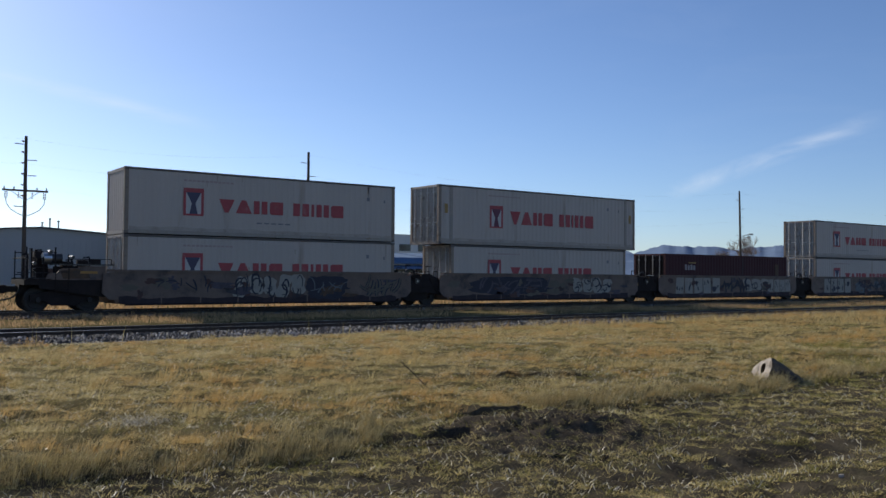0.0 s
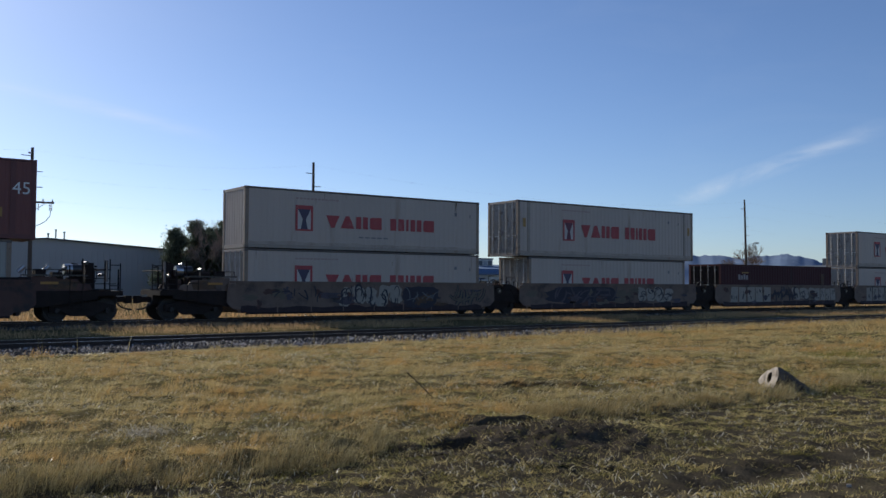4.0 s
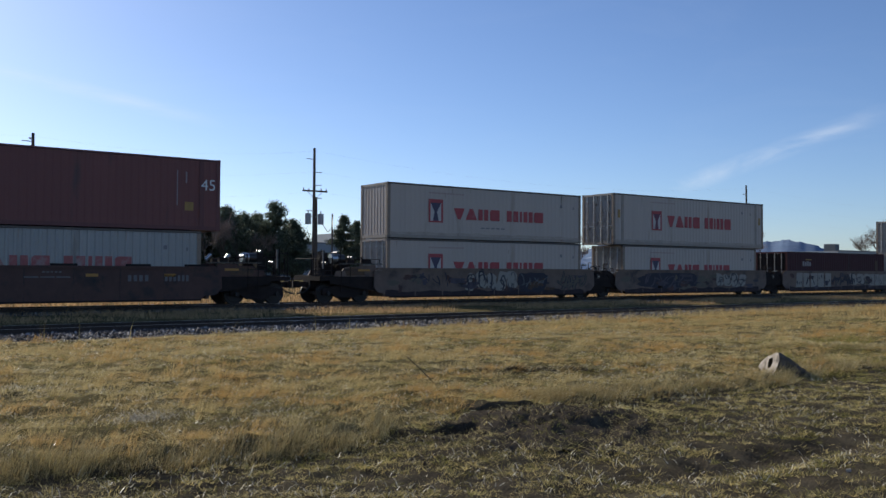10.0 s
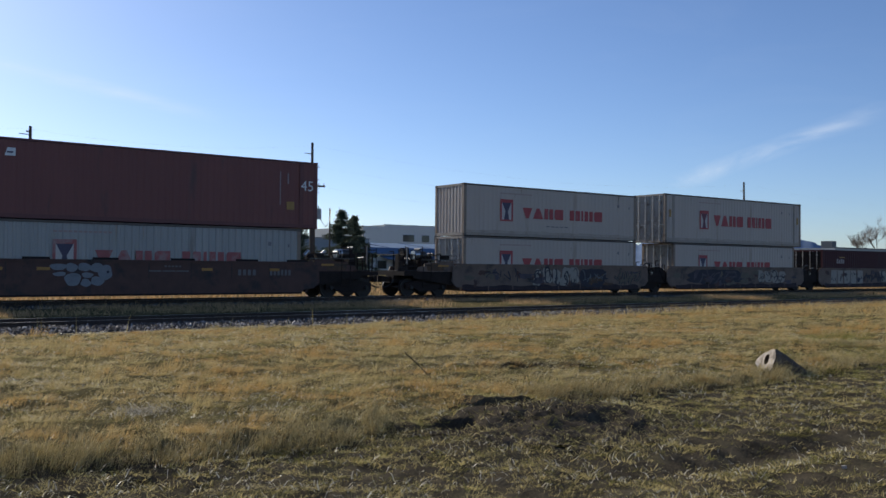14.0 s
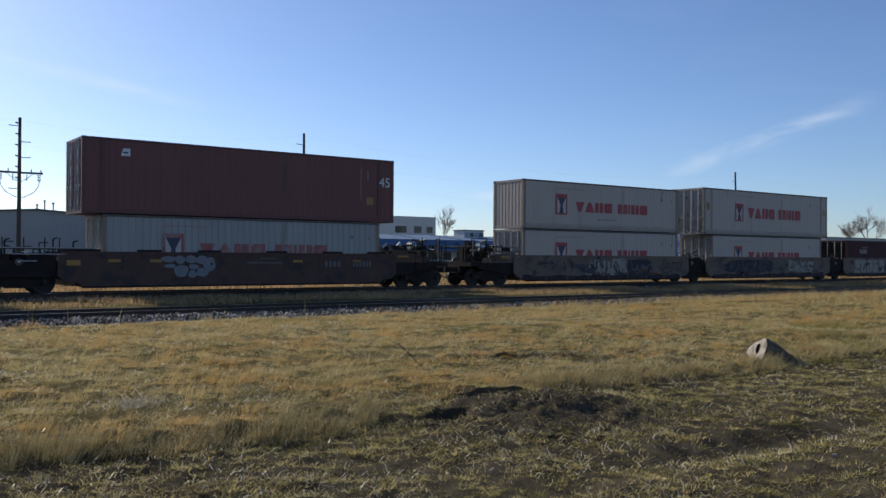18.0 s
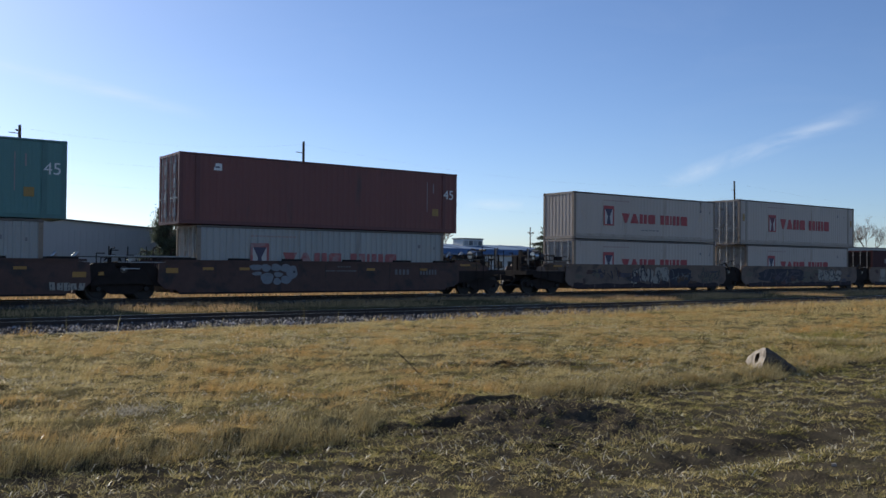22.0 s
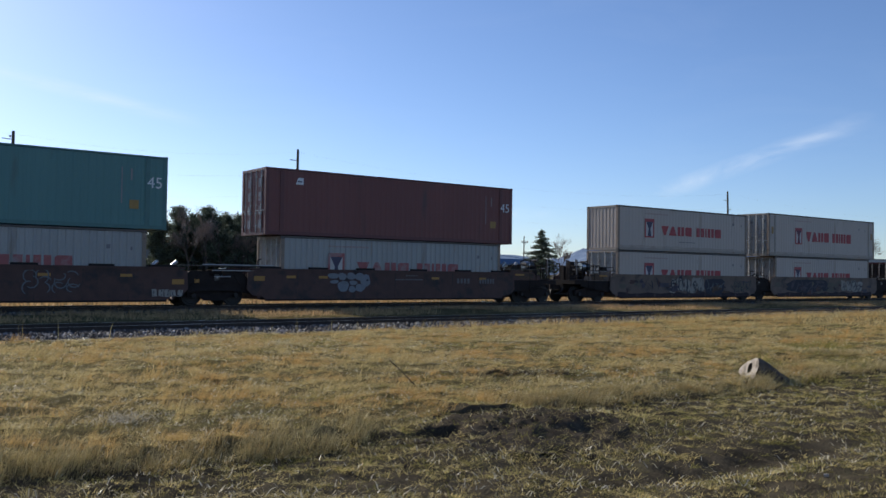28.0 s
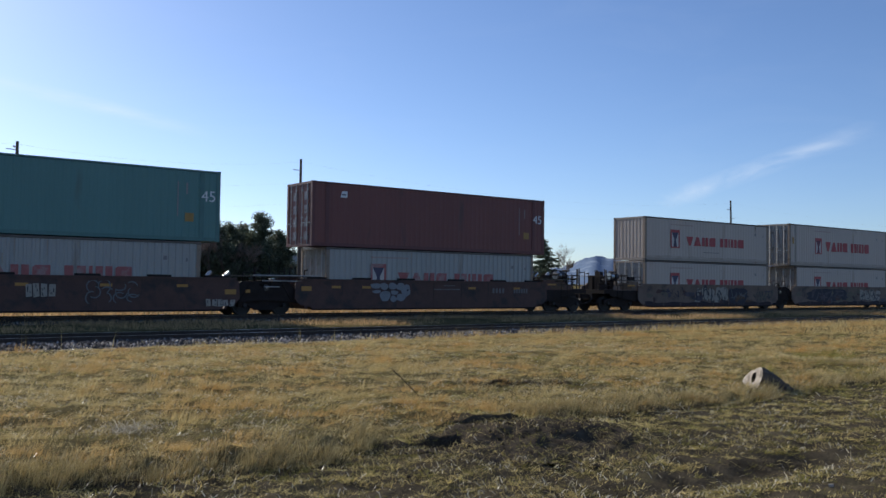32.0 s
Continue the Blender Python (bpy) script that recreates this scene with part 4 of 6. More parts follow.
def well(car, a, b, paint, top=1.47, low=0.27, name="well_side", guides=False):
    """Well body between a and b: stiffened side sheets, chords, cross floor members and sloped end bulkheads."""
    for s in (-1, 1):
        y_out, y_in = s * 1.42, s * 1.36
        y0, y1 = sorted((y_out, y_in))
        side = Build().prism([(a + 0.05, low + 0.12), (a + 0.2, low), (b - 0.2, low), (b - 0.05, low + 0.12), (b + 0.2, top), (a - 0.2, top)], "y", y0, y1)
        sd = part(name, side, paint, car, "painted side sheet of the well")
        for e, d in ((a, -1), (b, 1)):
            part("end_sheet", Build().prism([(e - d * 0.06, low + 0.12), (e + d * 0.19, top), (e + d * 0.62, top - 0.04), (e + d * 0.66, low + 0.42), (e + d * 0.4, low + 0.16)], "y", y0, y1), paint, sd, "sloped end of the side sheet")
        ya, yb = sorted((s * 1.475, s * 1.32))
        part("top_chord", Build().box(a - 0.5, b + 0.5, ya, yb, top, top + 0.09), paint, sd)
        part("bottom_chord", Build().box(a + 0.2, b - 0.2, ya, yb, low - 0.07, low), car_under, sd)
        if guides:
            blk = Build().box(-0.45, 0.45, ya, yb, top + 0.09, top + 0.17).mesh("chord_block")
            for i in range(6):
                ob = part("chord_block", blk, car_under, sd, "black container guide on the top chord")
                ob.location = (a + (b - a) * (0.03, 0.2, 0.38, 0.6, 0.8, 0.97)[i], 0, 0)
        n = int((b - a) / 1.5)
        yc, yd = sorted((s * 1.42, s * 1.4265))
        stk = Build().box(-0.025, 0.025, yc, yd, low, top).mesh("stake")
        for i in range(1, n):
            ob = part("side_stake", stk, paint, sd)
            ob.location = (a + (b - a) * i / n, 0, 0)
    fl = Build()
    for i in range(9):
        x = a + 0.4 + (b - a - 0.8) * i / 8
        fl.box(x - 0.12, x + 0.12, -1.36, 1.36, low - 0.04, low + 0.05)
    part("well_floor", fl, car_under, car, "open floor of cross beams")
    for x, s in ((a, -1), (b, 1)):
        bk = Build().prism([(x, low), (x + s * 0.12, low), (x + s * 0.55, 1.30), (x + s * 0.43, 1.30)], "y", -1.34, 1.34)
        part("end_bulkhead", bk, paint, car)


def joint(car, xc, paint):
    """Shared end platform over a bogie between two wells."""
    b = Build()
    b.box(xc - 1.2, xc + 1.2, -1.30, 1.30, 0.92, 1.10)
    b.box(xc - 1.3, xc + 1.3, -0.3, 0.3, 0.62, 0.95)
    p = part("end_platform", b, car_under, car, "black end platform over the shared bogie")
    for dx in (-0.85, -0.2, 0.45, 0.95):
        part("grab_iron", Build().path([(xc + dx, -1.25, 1.10), (xc + dx, -1.25, 1.62), (xc + dx + 0.25, -1.25, 1.62), (xc + dx + 0.25, -1.25, 1.10)], 0.018), car_under, p)
    part("wheel_guard", Build().prism([(xc - 1.5, 0.5), (xc - 1.5, 1.18), (xc - 1.1, 1.42), (xc - 0.35, 1.42), (xc - 0.3, 1.22), (xc + 0.2, 1.22), (xc + 0.3, 1.5), (xc + 0.75, 1.5), (xc + 1.1, 1.36), (xc + 1.5, 1.0), (xc + 1.5, 0.5), (xc + 0.6, 0.62), (xc - 0.6, 0.62)], "y", -1.26, -1.14), car_under, p, "black plate above the bogie")
    part("valve_disc", Build().tube((xc - 0.02, -1.34, 1.16), (xc - 0.02, -1.22, 1.16), 0.13, 0.13, 14), worn_steel, p, "round worn valve cover")
    # two small bright pieces added as glints on the black platform
    part("valve_glint", Build().tube((xc - 0.02, -1.37, 1.16), (xc - 0.02, -1.34, 1.16), 0.035, 0.03, 8), bright_metal, p, "bright nut added for a glint")
    part("glint_plate", Build().box(xc + 0.12, xc + 0.36, -1.34, -1.1, 1.52, 1.55), bright_metal, p, "small bright plate added for a glint")
    part("hose_loop", Build().path([(xc - 0.75, -1.3, 1.5), (xc - 0.6, -1.32, 1.66), (xc - 0.4, -1.32, 1.72), (xc - 0.2, -1.32, 1.64), (xc - 0.12, -1.3, 1.45)], 0.035), hose_rubber, p, "looped rubber air hose")
    for dx in (-1.25, 1.2):
        part("tension_rod", Build().path([(xc + dx, -1.29, 0.55), (xc + dx * 0.6, -1.29, 1.3)], 0.03), car_under, p)
    for dx, h in ((-0.95, 1.78), (-0.45, 1.9), (0.15, 1.72), (0.7, 1.86)):
        part("stanchion", Build().path([(xc + dx, -1.0, 1.1), (xc + dx, -1.0, h), (xc + dx + 0.3, -1.0, h)], 0.022), car_under, p)
    part("hydraulic_box", Build().box(xc - 0.5, xc + 0.5, -1.0, -0.3, 1.10, 1.45), car_under, p)
    part("brake_cylinder", Build().tube((xc - 0.35, -1.05, 1.36), (xc + 0.25, -1.05, 1.36), 0.11, sides=12), car_under, p)
    part("yellow_strip", Build().box(xc - 0.95, xc - 0.75, -1.315, -1.302, 0.95, 1.08), yellow_reflector, p, "small yellow reflective strip")


def end_deck(car, x_in, x_out, paint):
    """Coupler end of a car, from the well's end x_in to the draught face x_out."""
    s = 1 if x_out > x_in else -1
    b = Build()
    b.box(*sorted((x_in, x_out)), -1.28, 1.28, 0.98, 1.16)
    b.box(*sorted((x_in, x_out)), -0.35, 0.35, 0.62, 0.98)
    deck = part("end_platform", b, car_under, car, "black coupler-end platform")
    xm = x_in + s * 0.9
    part("lower_skirt", Build().prism([(x_in - s * 0.3, 0.50), (x_in - s * 0.3, 1.17), (x_in + s * 2.3, 1.17), (x_in + s * 2.3, 0.86), (x_in + s * 0.5, 0.58)], "y", -1.27, -1.21), car_under, deck, "black skirt above the bogie")
    part("stained_patch", Build().prism([(x_in + s * 0.55, 1.22), (x_in + s * 1.5, 1.2), (x_in + s * 1.6, 1.5), (x_in + s * 1.1, 1.58), (x_in + s * 0.6, 1.46)], "y", -1.307, -1.301), rust_stain, deck, "rust brown stain on the fairing")
    part("white_post", Build().box(x_in + s * 2.62 - 0.03, x_in + s * 2.62 + 0.03, -1.25, -1.19, 1.5, 2.3), grey_mark, deck, "worn grey post at the corner of the platform")
    for dx in (-0.3, 0.5) if s > 0 else ():
        part("air_reservoir", Build().tube((x_in + dx - 0.11, -1.05, 1.84), (x_in + dx + 0.11, -1.05, 2.05), 0.085, sides=14), bright_metal, deck, "small tilted tank catching the sun")
    for k, (dx, y0, w, z1) in enumerate(((2.0, -0.45, 0.32, 2.22), (1.7, 0.3, 0.4, 2.0))):
        part("equipment_cabinet", Build().box(*sorted((x_in + s * dx, x_in + s * (dx + w))), y0, y0 + 0.35, 1.16, z1), car_under, deck, "black equipment cabinet")
    for k, (dx, z) in enumerate(((1.15, 2.0), (1.9, 2.2), (2.45, 1.75))):
        part("small_cylinder", Build().tube((x_in + s * dx, -1.25, z), (x_in + s * dx, -0.8, z), 0.06, sides=12), worn_steel, deck, "small worn metal cylinder")
    for k, zr in enumerate((1.22, 1.42, 1.62)):
        part("handrail", Build().path([(x_in + s * 1.9, -1.24 + 0.2 * k, zr), (x_in + s * (3.2 - 0.2 * k), -1.24 + 0.2 * k, zr)], 0.020), worn_steel, deck, "thin worn steel handrail")
    part("cross_step", Build().box(*sorted((x_in + s * 1.9, x_in + s * 2.75)), -1.3, 1.3, 1.165, 1.20), car_under, deck, "crossover step of black steel grating")
    part("side_fairing", Build().prism([(x_in, 1.16), (x_in, 1.68), (x_in + s * 0.8, 1.68), (x_in + s * 0.85, 1.60), (x_in + s * 1.55, 1.58), (x_in + s * 1.7, 1.42), (x_in + s * 2.0, 1.40), (x_in + s * 2.1, 1.16)], "y", -1.30, -1.22), paint, deck, "stained side fairing")
    part("side_fairing", Build().prism([(x_in, 1.16), (x_in, 1.68), (x_in + s * 0.8, 1.68), (x_in + s * 0.85, 1.60), (x_in + s * 1.55, 1.58), (x_in + s * 1.7, 1.42), (x_in + s * 2.0, 1.40), (x_in + s * 2.1, 1.16)], "y", 1.22, 1.30), paint, deck)
    part("walkway", Build().box(*sorted((x_in - s * 0.3, x_in + s * 1.9)), -1.36, -0.85, 1.70, 1.75), worn_steel, deck, "narrow walkway grating")
    tx = 1.15 if s > 0 else 1.5
    t0, t1 = sorted((x_in + s * tx, x_in + s * (tx + 0.62)))
    tank = part("air_reservoir", Build().tube((t0, -1.0, 1.94), (t1, -1.0, 1.94), 0.20, sides=18), worn_steel, deck, "dark drum-shaped air reservoir")
    # bright sleeve stands in for the sunlit end of the dark drum
    part("reservoir_highlight", Build().tube((t0 - 0.03, -1.0, 1.945), (t0 + 0.26, -1.0, 1.945), 0.208, sides=18), bright_metal, tank, "bright sleeve added as the drum's sunlit end")
    for dx in (0.05, 0.55):
        part("coupler_post", Build().tube((x_out - s * dx, -0.8, 0.98), (x_out - s * dx, -0.8, 1.98), 0.035, 0.03, 8), car_under, deck)
    for f in (-1, 1):
        part("tank_strap", Build().box(x_in + s * (tx + 0.24) + f * 0.13 - 0.02, x_in + s * (tx + 0.24) + f * 0.13 + 0.02, -1.16, -0.84, 1.72, 1.8), car_under, deck)
    lx = x_in + s * 2.72
    part("end_ladder", Build().path([(lx, -1.24, 1.16), (lx, -1.24, 2.35)], 0.022, 5).path([(lx + s * 0.38, -1.24, 1.16), (lx + s * 0.38, -1.24, 2.2)], 0.022, 5), car_under, deck, "upright grab rails at the car end")
    for k in (0, 3):
        part("rung", Build().tube((lx, -1.24, 1.35 + 0.26 * k), (lx + s * 0.38, -1.24, 1.35 + 0.26 * k), 0.022, sides=6), worn_steel, deck, "worn bright rung")
    part("brake_cylinder", Build().tube((xm - s * 0.6, 0.2, 1.80), (xm - s * 0.2, 0.2, 1.80), 0.13, sides=14), car_under, deck, "black brake cylinder")
    part("brake_valve", Build().box(xm + s * 0.2 - 0.2, xm + s * 0.2 + 0.2, -0.2, 0.25, 1.16, 1.85), car_under, deck)
    for k, (dx, h) in enumerate(((1.3, 2.1), (1.75, 2.35), (2.15, 2.0), (2.55, 2.3))):
        part("stanchion", Build().tube((x_in + s * dx, -1.2, 1.16), (x_in + s * dx, -1.2, h), 0.028, sides=6), car_under, deck)
    part("handrail", Build().path([(x_in + s * 2.15, -1.2, 1.95), (x_in + s * 2.75, -1.2, 1.95), (x_in + s * 2.75, 1.2, 1.95)], 0.022), car_under, deck)
    rungs = Build()
    for i in range(4):
        rungs.tube((x_in + s * 1.3, -1.31, 0.55 + 0.3 * i), (x_in + s * 1.75, -1.31, 0.55 + 0.3 * i), 0.014, sides=5)
    rungs.path([(x_in + s * 1.3, -1.31, 0.5), (x_in + s * 1.3, -1.31, 1.6)], 0.014, 5).path([(x_in + s * 1.75, -1.31, 0.5), (x_in + s * 1.75, -1.31, 1.6)], 0.014, 5)
    part("ladder", rungs, car_under, deck)
    part("brake_stand", Build().box(*sorted((x_in + s * 1.95, x_in + s * 2.3)), -0.75, -0.35, 1.16, 1.95), car_under, deck, "brake stand")
    for k, (dx, y0, z0, w, d, h) in enumerate(((0.15, -1.15, 1.75, 0.35, 0.25, 0.18), (0.7, -0.05, 1.16, 0.5, 0.4, 0.52), (1.35, -0.6, 1.16, 0.28, 0.35, 0.5))):
        part("equipment_box", Build().box(*sorted((x_in + s * dx, x_in + s * (dx + w))), y0, y0 + d, z0, z0 + h), car_under, deck)
    for k, (dx, h) in enumerate(((0.5, 2.02), (1.05, 1.92), (1.55, 2.18), (2.0, 2.28), (2.4, 2.12))):
        part("pipe", Build().path([(x_in + s * dx, -0.9 + 0.3 * k, 1.16), (x_in + s * dx, -0.9 + 0.3 * k, h), (x_in + s * (dx + 0.22), -0.9 + 0.3 * k, h - 0.03)], 0.03), car_under, deck)
    part("handrail", Build().path([(x_in - s * 0.2, -1.3, 1.75), (x_in - s * 0.2, -1.3, 1.93), (x_in + s * 1.2, -1.3, 1.93), (x_in + s * 1.2, -1.3, 1.7)], 0.016), car_under, deck)
    wheel = Build()
    for i in range(14):
        p, q = 2 * math.pi * i / 14, 2 * math.pi * (i + 1) / 14
        wheel.tube((x_in + s * 2.34, -0.55 + 0.26 * math.cos(p), 1.75 + 0.26 * math.sin(p)), (x_in + s * 2.34, -0.55 + 0.26 * math.cos(q), 1.75 + 0.26 * math.sin(q)), 0.016, sides=5)
    part("hand_brake_wheel", wheel, car_under, deck)
    cp = Build().box(*sorted((x_out - s * 0.3, x_out + s * 0.42)), -0.12, 0.12, 0.70, 0.92)
    cp.prism([(x_out + s * 0.40, -0.20), (x_out + s * 0.40, 0.20), (x_out + s * 0.62, 0.16), (x_out + s * 0.68, -0.05), (x_out + s * 0.55, -0.18)], "z", 0.66, 0.96)
    part("coupler", cp, car_under, deck, "knuckle coupler")
    hose = [(x_out, -0.35, 0.82)] + [(x_out + s * 0.62 * (1 - math.cos(radians(a))) / 1.0, -0.35, 0.82 - 0.40 * math.sin(radians(a))) for a in range(15, 91, 15)]
    part("air_hose", Build().path(hose, 0.035), hose_rubber, deck, "hanging black rubber air hose")
    part("yellow_strip", Build().box(*sorted((x_in + s * 0.3, x_in + s * 0.9)), -1.318, -1.308, 1.40, 1.49), yellow_reflector, deck, "yellow reflective strip")


def bars_on(car, x0, x1, z0, z1, n, material, name="small_print", y=-1.425, label="unreadable white marking as plain bars", duty=0.62):
    st = (x1 - x0) / n
    for i in range(n):
        part(name, Build().box(x0 + i * st, x0 + (i + duty) * st, y - 0.004, y, z0, z1), material, car, label)


def strokes(car, x0, x1, z0, z1, n, material, seed, label, thick=0.09, y=-1.43, outline=None):
    """Sprayed tag: plain overlapping strokes at all angles, each a part."""
    r = random.Random(seed)
    for i in range(n * 4):
        cx, cz = x0 + (x1 - x0) * (i + r.random()) / (n * 4), (z0 + z1) / 2 + r.uniform(-0.22, 0.22) * (z1 - z0)
        a = r.choice((r.uniform(55, 125), r.uniform(55, 125), r.uniform(-35, 35), r.uniform(20, 70)))
        ln, w = r.uniform(0.25, 0.5) * (z1 - z0), thick * r.uniform(0.5, 1.1) / 2
        u, v = Vector((math.cos(radians(a)), math.sin(radians(a)))), Vector((-math.sin(radians(a)), math.cos(radians(a))))
        bow = r.uniform(-0.35, 0.35) * ln
        mid = [Vector((cx, cz)) + u * ln * k + v * bow * (1 - k * k) for k in (-1, -0.5, 0, 0.5, 1)]
        y0 = y - 0.004 - 0.0007 * (i % 12)
        if outline:
            up, dn = [m + v * w * 1.9 for m in mid], [m - v * w * 1.9 for m in mid]
            part("graffiti", Build().prism([(q.x, max(z0 - 0.1, min(z1 + 0.05, q.y))) for q in dn + up[::-1]], "y", y - 0.0012 - 0.00003 * i, y + 0.001), outline, car, "dark outline of the sprayed tag")
        up, dn = [m + v * w for m in mid], [m - v * w for m in mid]
        part("graffiti", Build().prism([(q.x, max(z0 - 0.1, min(z1 + 0.05, q.y))) for q in dn + up[::-1]], "y", y0 - 0.003, y0), material, car, label)


def blobs(car, spots, material, label, y=-1.43, ragged=0.0):
    for i, (x, z, rx, rz) in enumerate(spots):
        rag = [(1 + ragged * noise.noise((3.1 * i + 1.4 * math.cos(w), 1.4 * math.sin(w), x)), w) for w in [2 * math.pi * k / 26 for k in range(26)]]
        pts = [(x + rx * math.cos(w) * q * (1 + 0.12 * math.sin(3 * w + i)), z + rz * math.sin(w) * min(q, 1.0) * (1 + 0.1 * math.cos(2 * w + i))) for q, w in rag]
        part("graffiti", Build().prism(pts, "y", y - 0.004 - 0.0008 * i, y - 0.0008 * i), material, car, label)


def patches(car, x0, x1, n, material, seed, label, z0=0.3, z1=1.42, y=-1.424):
    r = random.Random(seed)
    spots = [(r.uniform(x0, x1), r.uniform(z0 + 0.15, z1 - 0.15), r.uniform(0.12, 0.5), r.uniform(0.06, 0.22)) for _ in range(n)]
    blobs(car, [(x, z, rx, min(rz, z - z0, z1 - z)) for x, z, rx, rz in spots], material, label, y, 0.9)


def grime(car, x0, x1, z0, z1, seed):
    """Dark grime thrown up along the foot of a well side, with an uneven upper rim."""
    n = 40
    top = [(x0 + (x1 - x0) * i / n, z1 + 0.10 * noise.noise((i * 0.35, seed, 0.5)) + 0.05 * noise.noise((i * 1.3, seed, 3.5))) for i in range(n + 1)]
    part("grime_band", Build().prism([(x1, z0), (x0, z0)] + top, "y", -1.4262, -1.4205), grime_mat, car, "dark grime along the foot of the side")


def spray_field(car, x0, x1, z0, z1, material, seed, label):
    """One large sprayed area with an uneven outline."""
    mx, mz, n = (x0 + x1) / 2, (z0 + z1) / 2, 64
    pts = []
    for k in range(n):
        w = 2 * math.pi * k / n
        c, s = math.cos(w), math.sin(w)
        q = (abs(c) ** 3.5 + abs(s) ** 3.5) ** (-1 / 3.5) * (1 + 0.13 * noise.noise((c * 4, s * 4, seed)) + 0.08 * noise.noise((c * 11, s * 11, seed)))
        pts.append((mx + (x1 - x0) / 2 * c * q, max(0.30, min(1.45, mz + (z1 - z0) / 2 * s * q))))
    part("graffiti", Build().prism(pts, "y", -1.4274, -1.4262), material, car, label)


def swirl(cx, cz, w, h, r):
    """Centre line of one bent spray stroke."""
    a0, a1 = r.uniform(0, 360), r.choice((-1, 1)) * r.uniform(120, 250)
    return [Vector((cx + w * math.cos(radians(a0 + a1 * k / 7)), cz + h * math.sin(radians(a0 + a1 * k / 7)))) for k in range(8)]


def ribbon(car, line, w, y, material, label, lo, hi):
    up, dn = [], []
    for i, m in enumerate(line):
        d = (line[min(i + 1, len(line) - 1)] - line[max(i - 1, 0)]).normalized()
        k = 0.5 + 0.5 * math.sin(math.pi * (i + 0.7) / (len(line) + 0.4))
        up.append(m + Vector((-d.y, d.x)) * w * k)
        dn.append(m - Vector((-d.y, d.x)) * w * k)
    b, n = Build(), len(line)
    rim = [(q.x, max(lo, min(hi, q.y))) for q in dn + up]
    b.v += [(u, y - 0.002, z) for u, z in rim] + [(u, y, z) for u, z in rim]
    for i in range(n - 1):
        b.f += [(i, i + 1, n + i + 1, n + i), (2 * n + i, 2 * n + i + 1, i + 1, i), (n + i, n + i + 1, 3 * n + i + 1, 3 * n + i)]
    b.f += [(0, n, 3 * n, 2 * n), (n - 1, 3 * n - 1, 4 * n - 1, 2 * n - 1)]
    part("graffiti", b, material, car, label)


def fat_tag(car, x0, x1, z0, z1, fill, line, n, seed, label):
    """Swollen sprayed letters that cannot be read: overlapping pale bodies crossed by bent dark lines."""
    r = random.Random(seed)
    st = (x1 - x0) / n
    for i in range(n):
        x, lean = x0 + (i + 0.5) * st, r.uniform(-0.12, 0.12)
        top, foot = z1 - r.uniform(0, 0.12), z0 + r.uniform(0, 0.14)
        w = st * r.uniform(0.46, 0.58)
        pts = [(x - w + lean, top - 0.1), (x - w * 0.6 + lean, top), (x + w * 0.5 + lean, top - r.uniform(0, 0.1)), (x + w + lean, top - 0.2), (x + w * 0.8, (top + foot) / 2 + r.uniform(-0.1, 0.1)),
               (x + w * 1.05 - lean, foot + 0.15), (x + w * 0.6 - lean, foot), (x - w * 0.7 - lean, foot + r.uniform(0, 0.08)), (x - w - lean, foot + 0.2), (x - w * 0.8, (top + foot) / 2)]
        part("graffiti", Build().prism(pts[::-1], "y", -1.4310 - 0.0006 * (i % 2), -1.4272), fill, car, label)
        for k in range(4):
            ribbon(car, swirl(x + r.uniform(-0.5, 0.5) * w, (z0 + z1) / 2 + r.uniform(-0.25, 0.25) * (z1 - z0), w * r.uniform(0.3, 0.8), (z1 - z0) * r.uniform(0.12, 0.34), r), r.uniform(0.02, 0.045),
                   -1.4325 - 0.0022 * k, line, "black line of the sprayed tag", z0, z1)


def block_tag(car, x0, x1, z0, z1, fill, cut, n, seed, label):
    """Upright pale blocks with dark cuts, one to a letter that cannot be read."""
    r = random.Random(seed)
    st = (x1 - x0) / n
    for i in range(n):
        a, b = x0 + i * st, x0 + (i + r.uniform(0.78, 0.9)) * st
        lean = r.uniform(-0.05, 0.08)
        pts = [(a, z0 + r.uniform(0, 0.05)), (b, z0 + r.uniform(0, 0.05)), (b + lean, z1 - r.uniform(0, 0.06)), (a + lean, z1 - r.uniform(0, 0.06))]
        part("graffiti", Build().prism(pts, "y", -1.4310, -1.4272), fill, car, label)
        w, h = b - a, z1 - z0
        for _ in range(3):
            u, v, d, e = r.uniform(0.1, 0.75), r.uniform(0.1, 0.7), r.uniform(-0.12, 0.12), r.uniform(0.08, 0.16)
            q = r.uniform(0.12, 0.3)
            part("graffiti", Build().prism([(a + u * w, z0 + v * h), (a + (u + e) * w, z0 + (v - 0.03) * h), (a + (u + e + d) * w, z0 + (v + q) * h), (a + (u + d) * w, z0 + (v + q) * h)], "y", -1.4335 - 0.0004 * _, -1.4312), cut, car, "dark cut in the tag")


# articulated car with the white stacks and the lone maroon container
car = thing("well_car", "articulated container well car, grey brown and covered in graffiti", "railcar", group="well cars of the train")
for a, b in ((-0.15, 12.35), (15.29, 27.78), (30.88, 43.37), (46.5, 59.0)):
    well(car, a, b, car_grey)
for xc in (13.43, 29.33, 44.93, 60.6):
    joint(car, xc, car_grey)
    bogie(car, xc)
bogie(car, -2.05)
end_deck(car, -0.65, -3.45, car_grey)
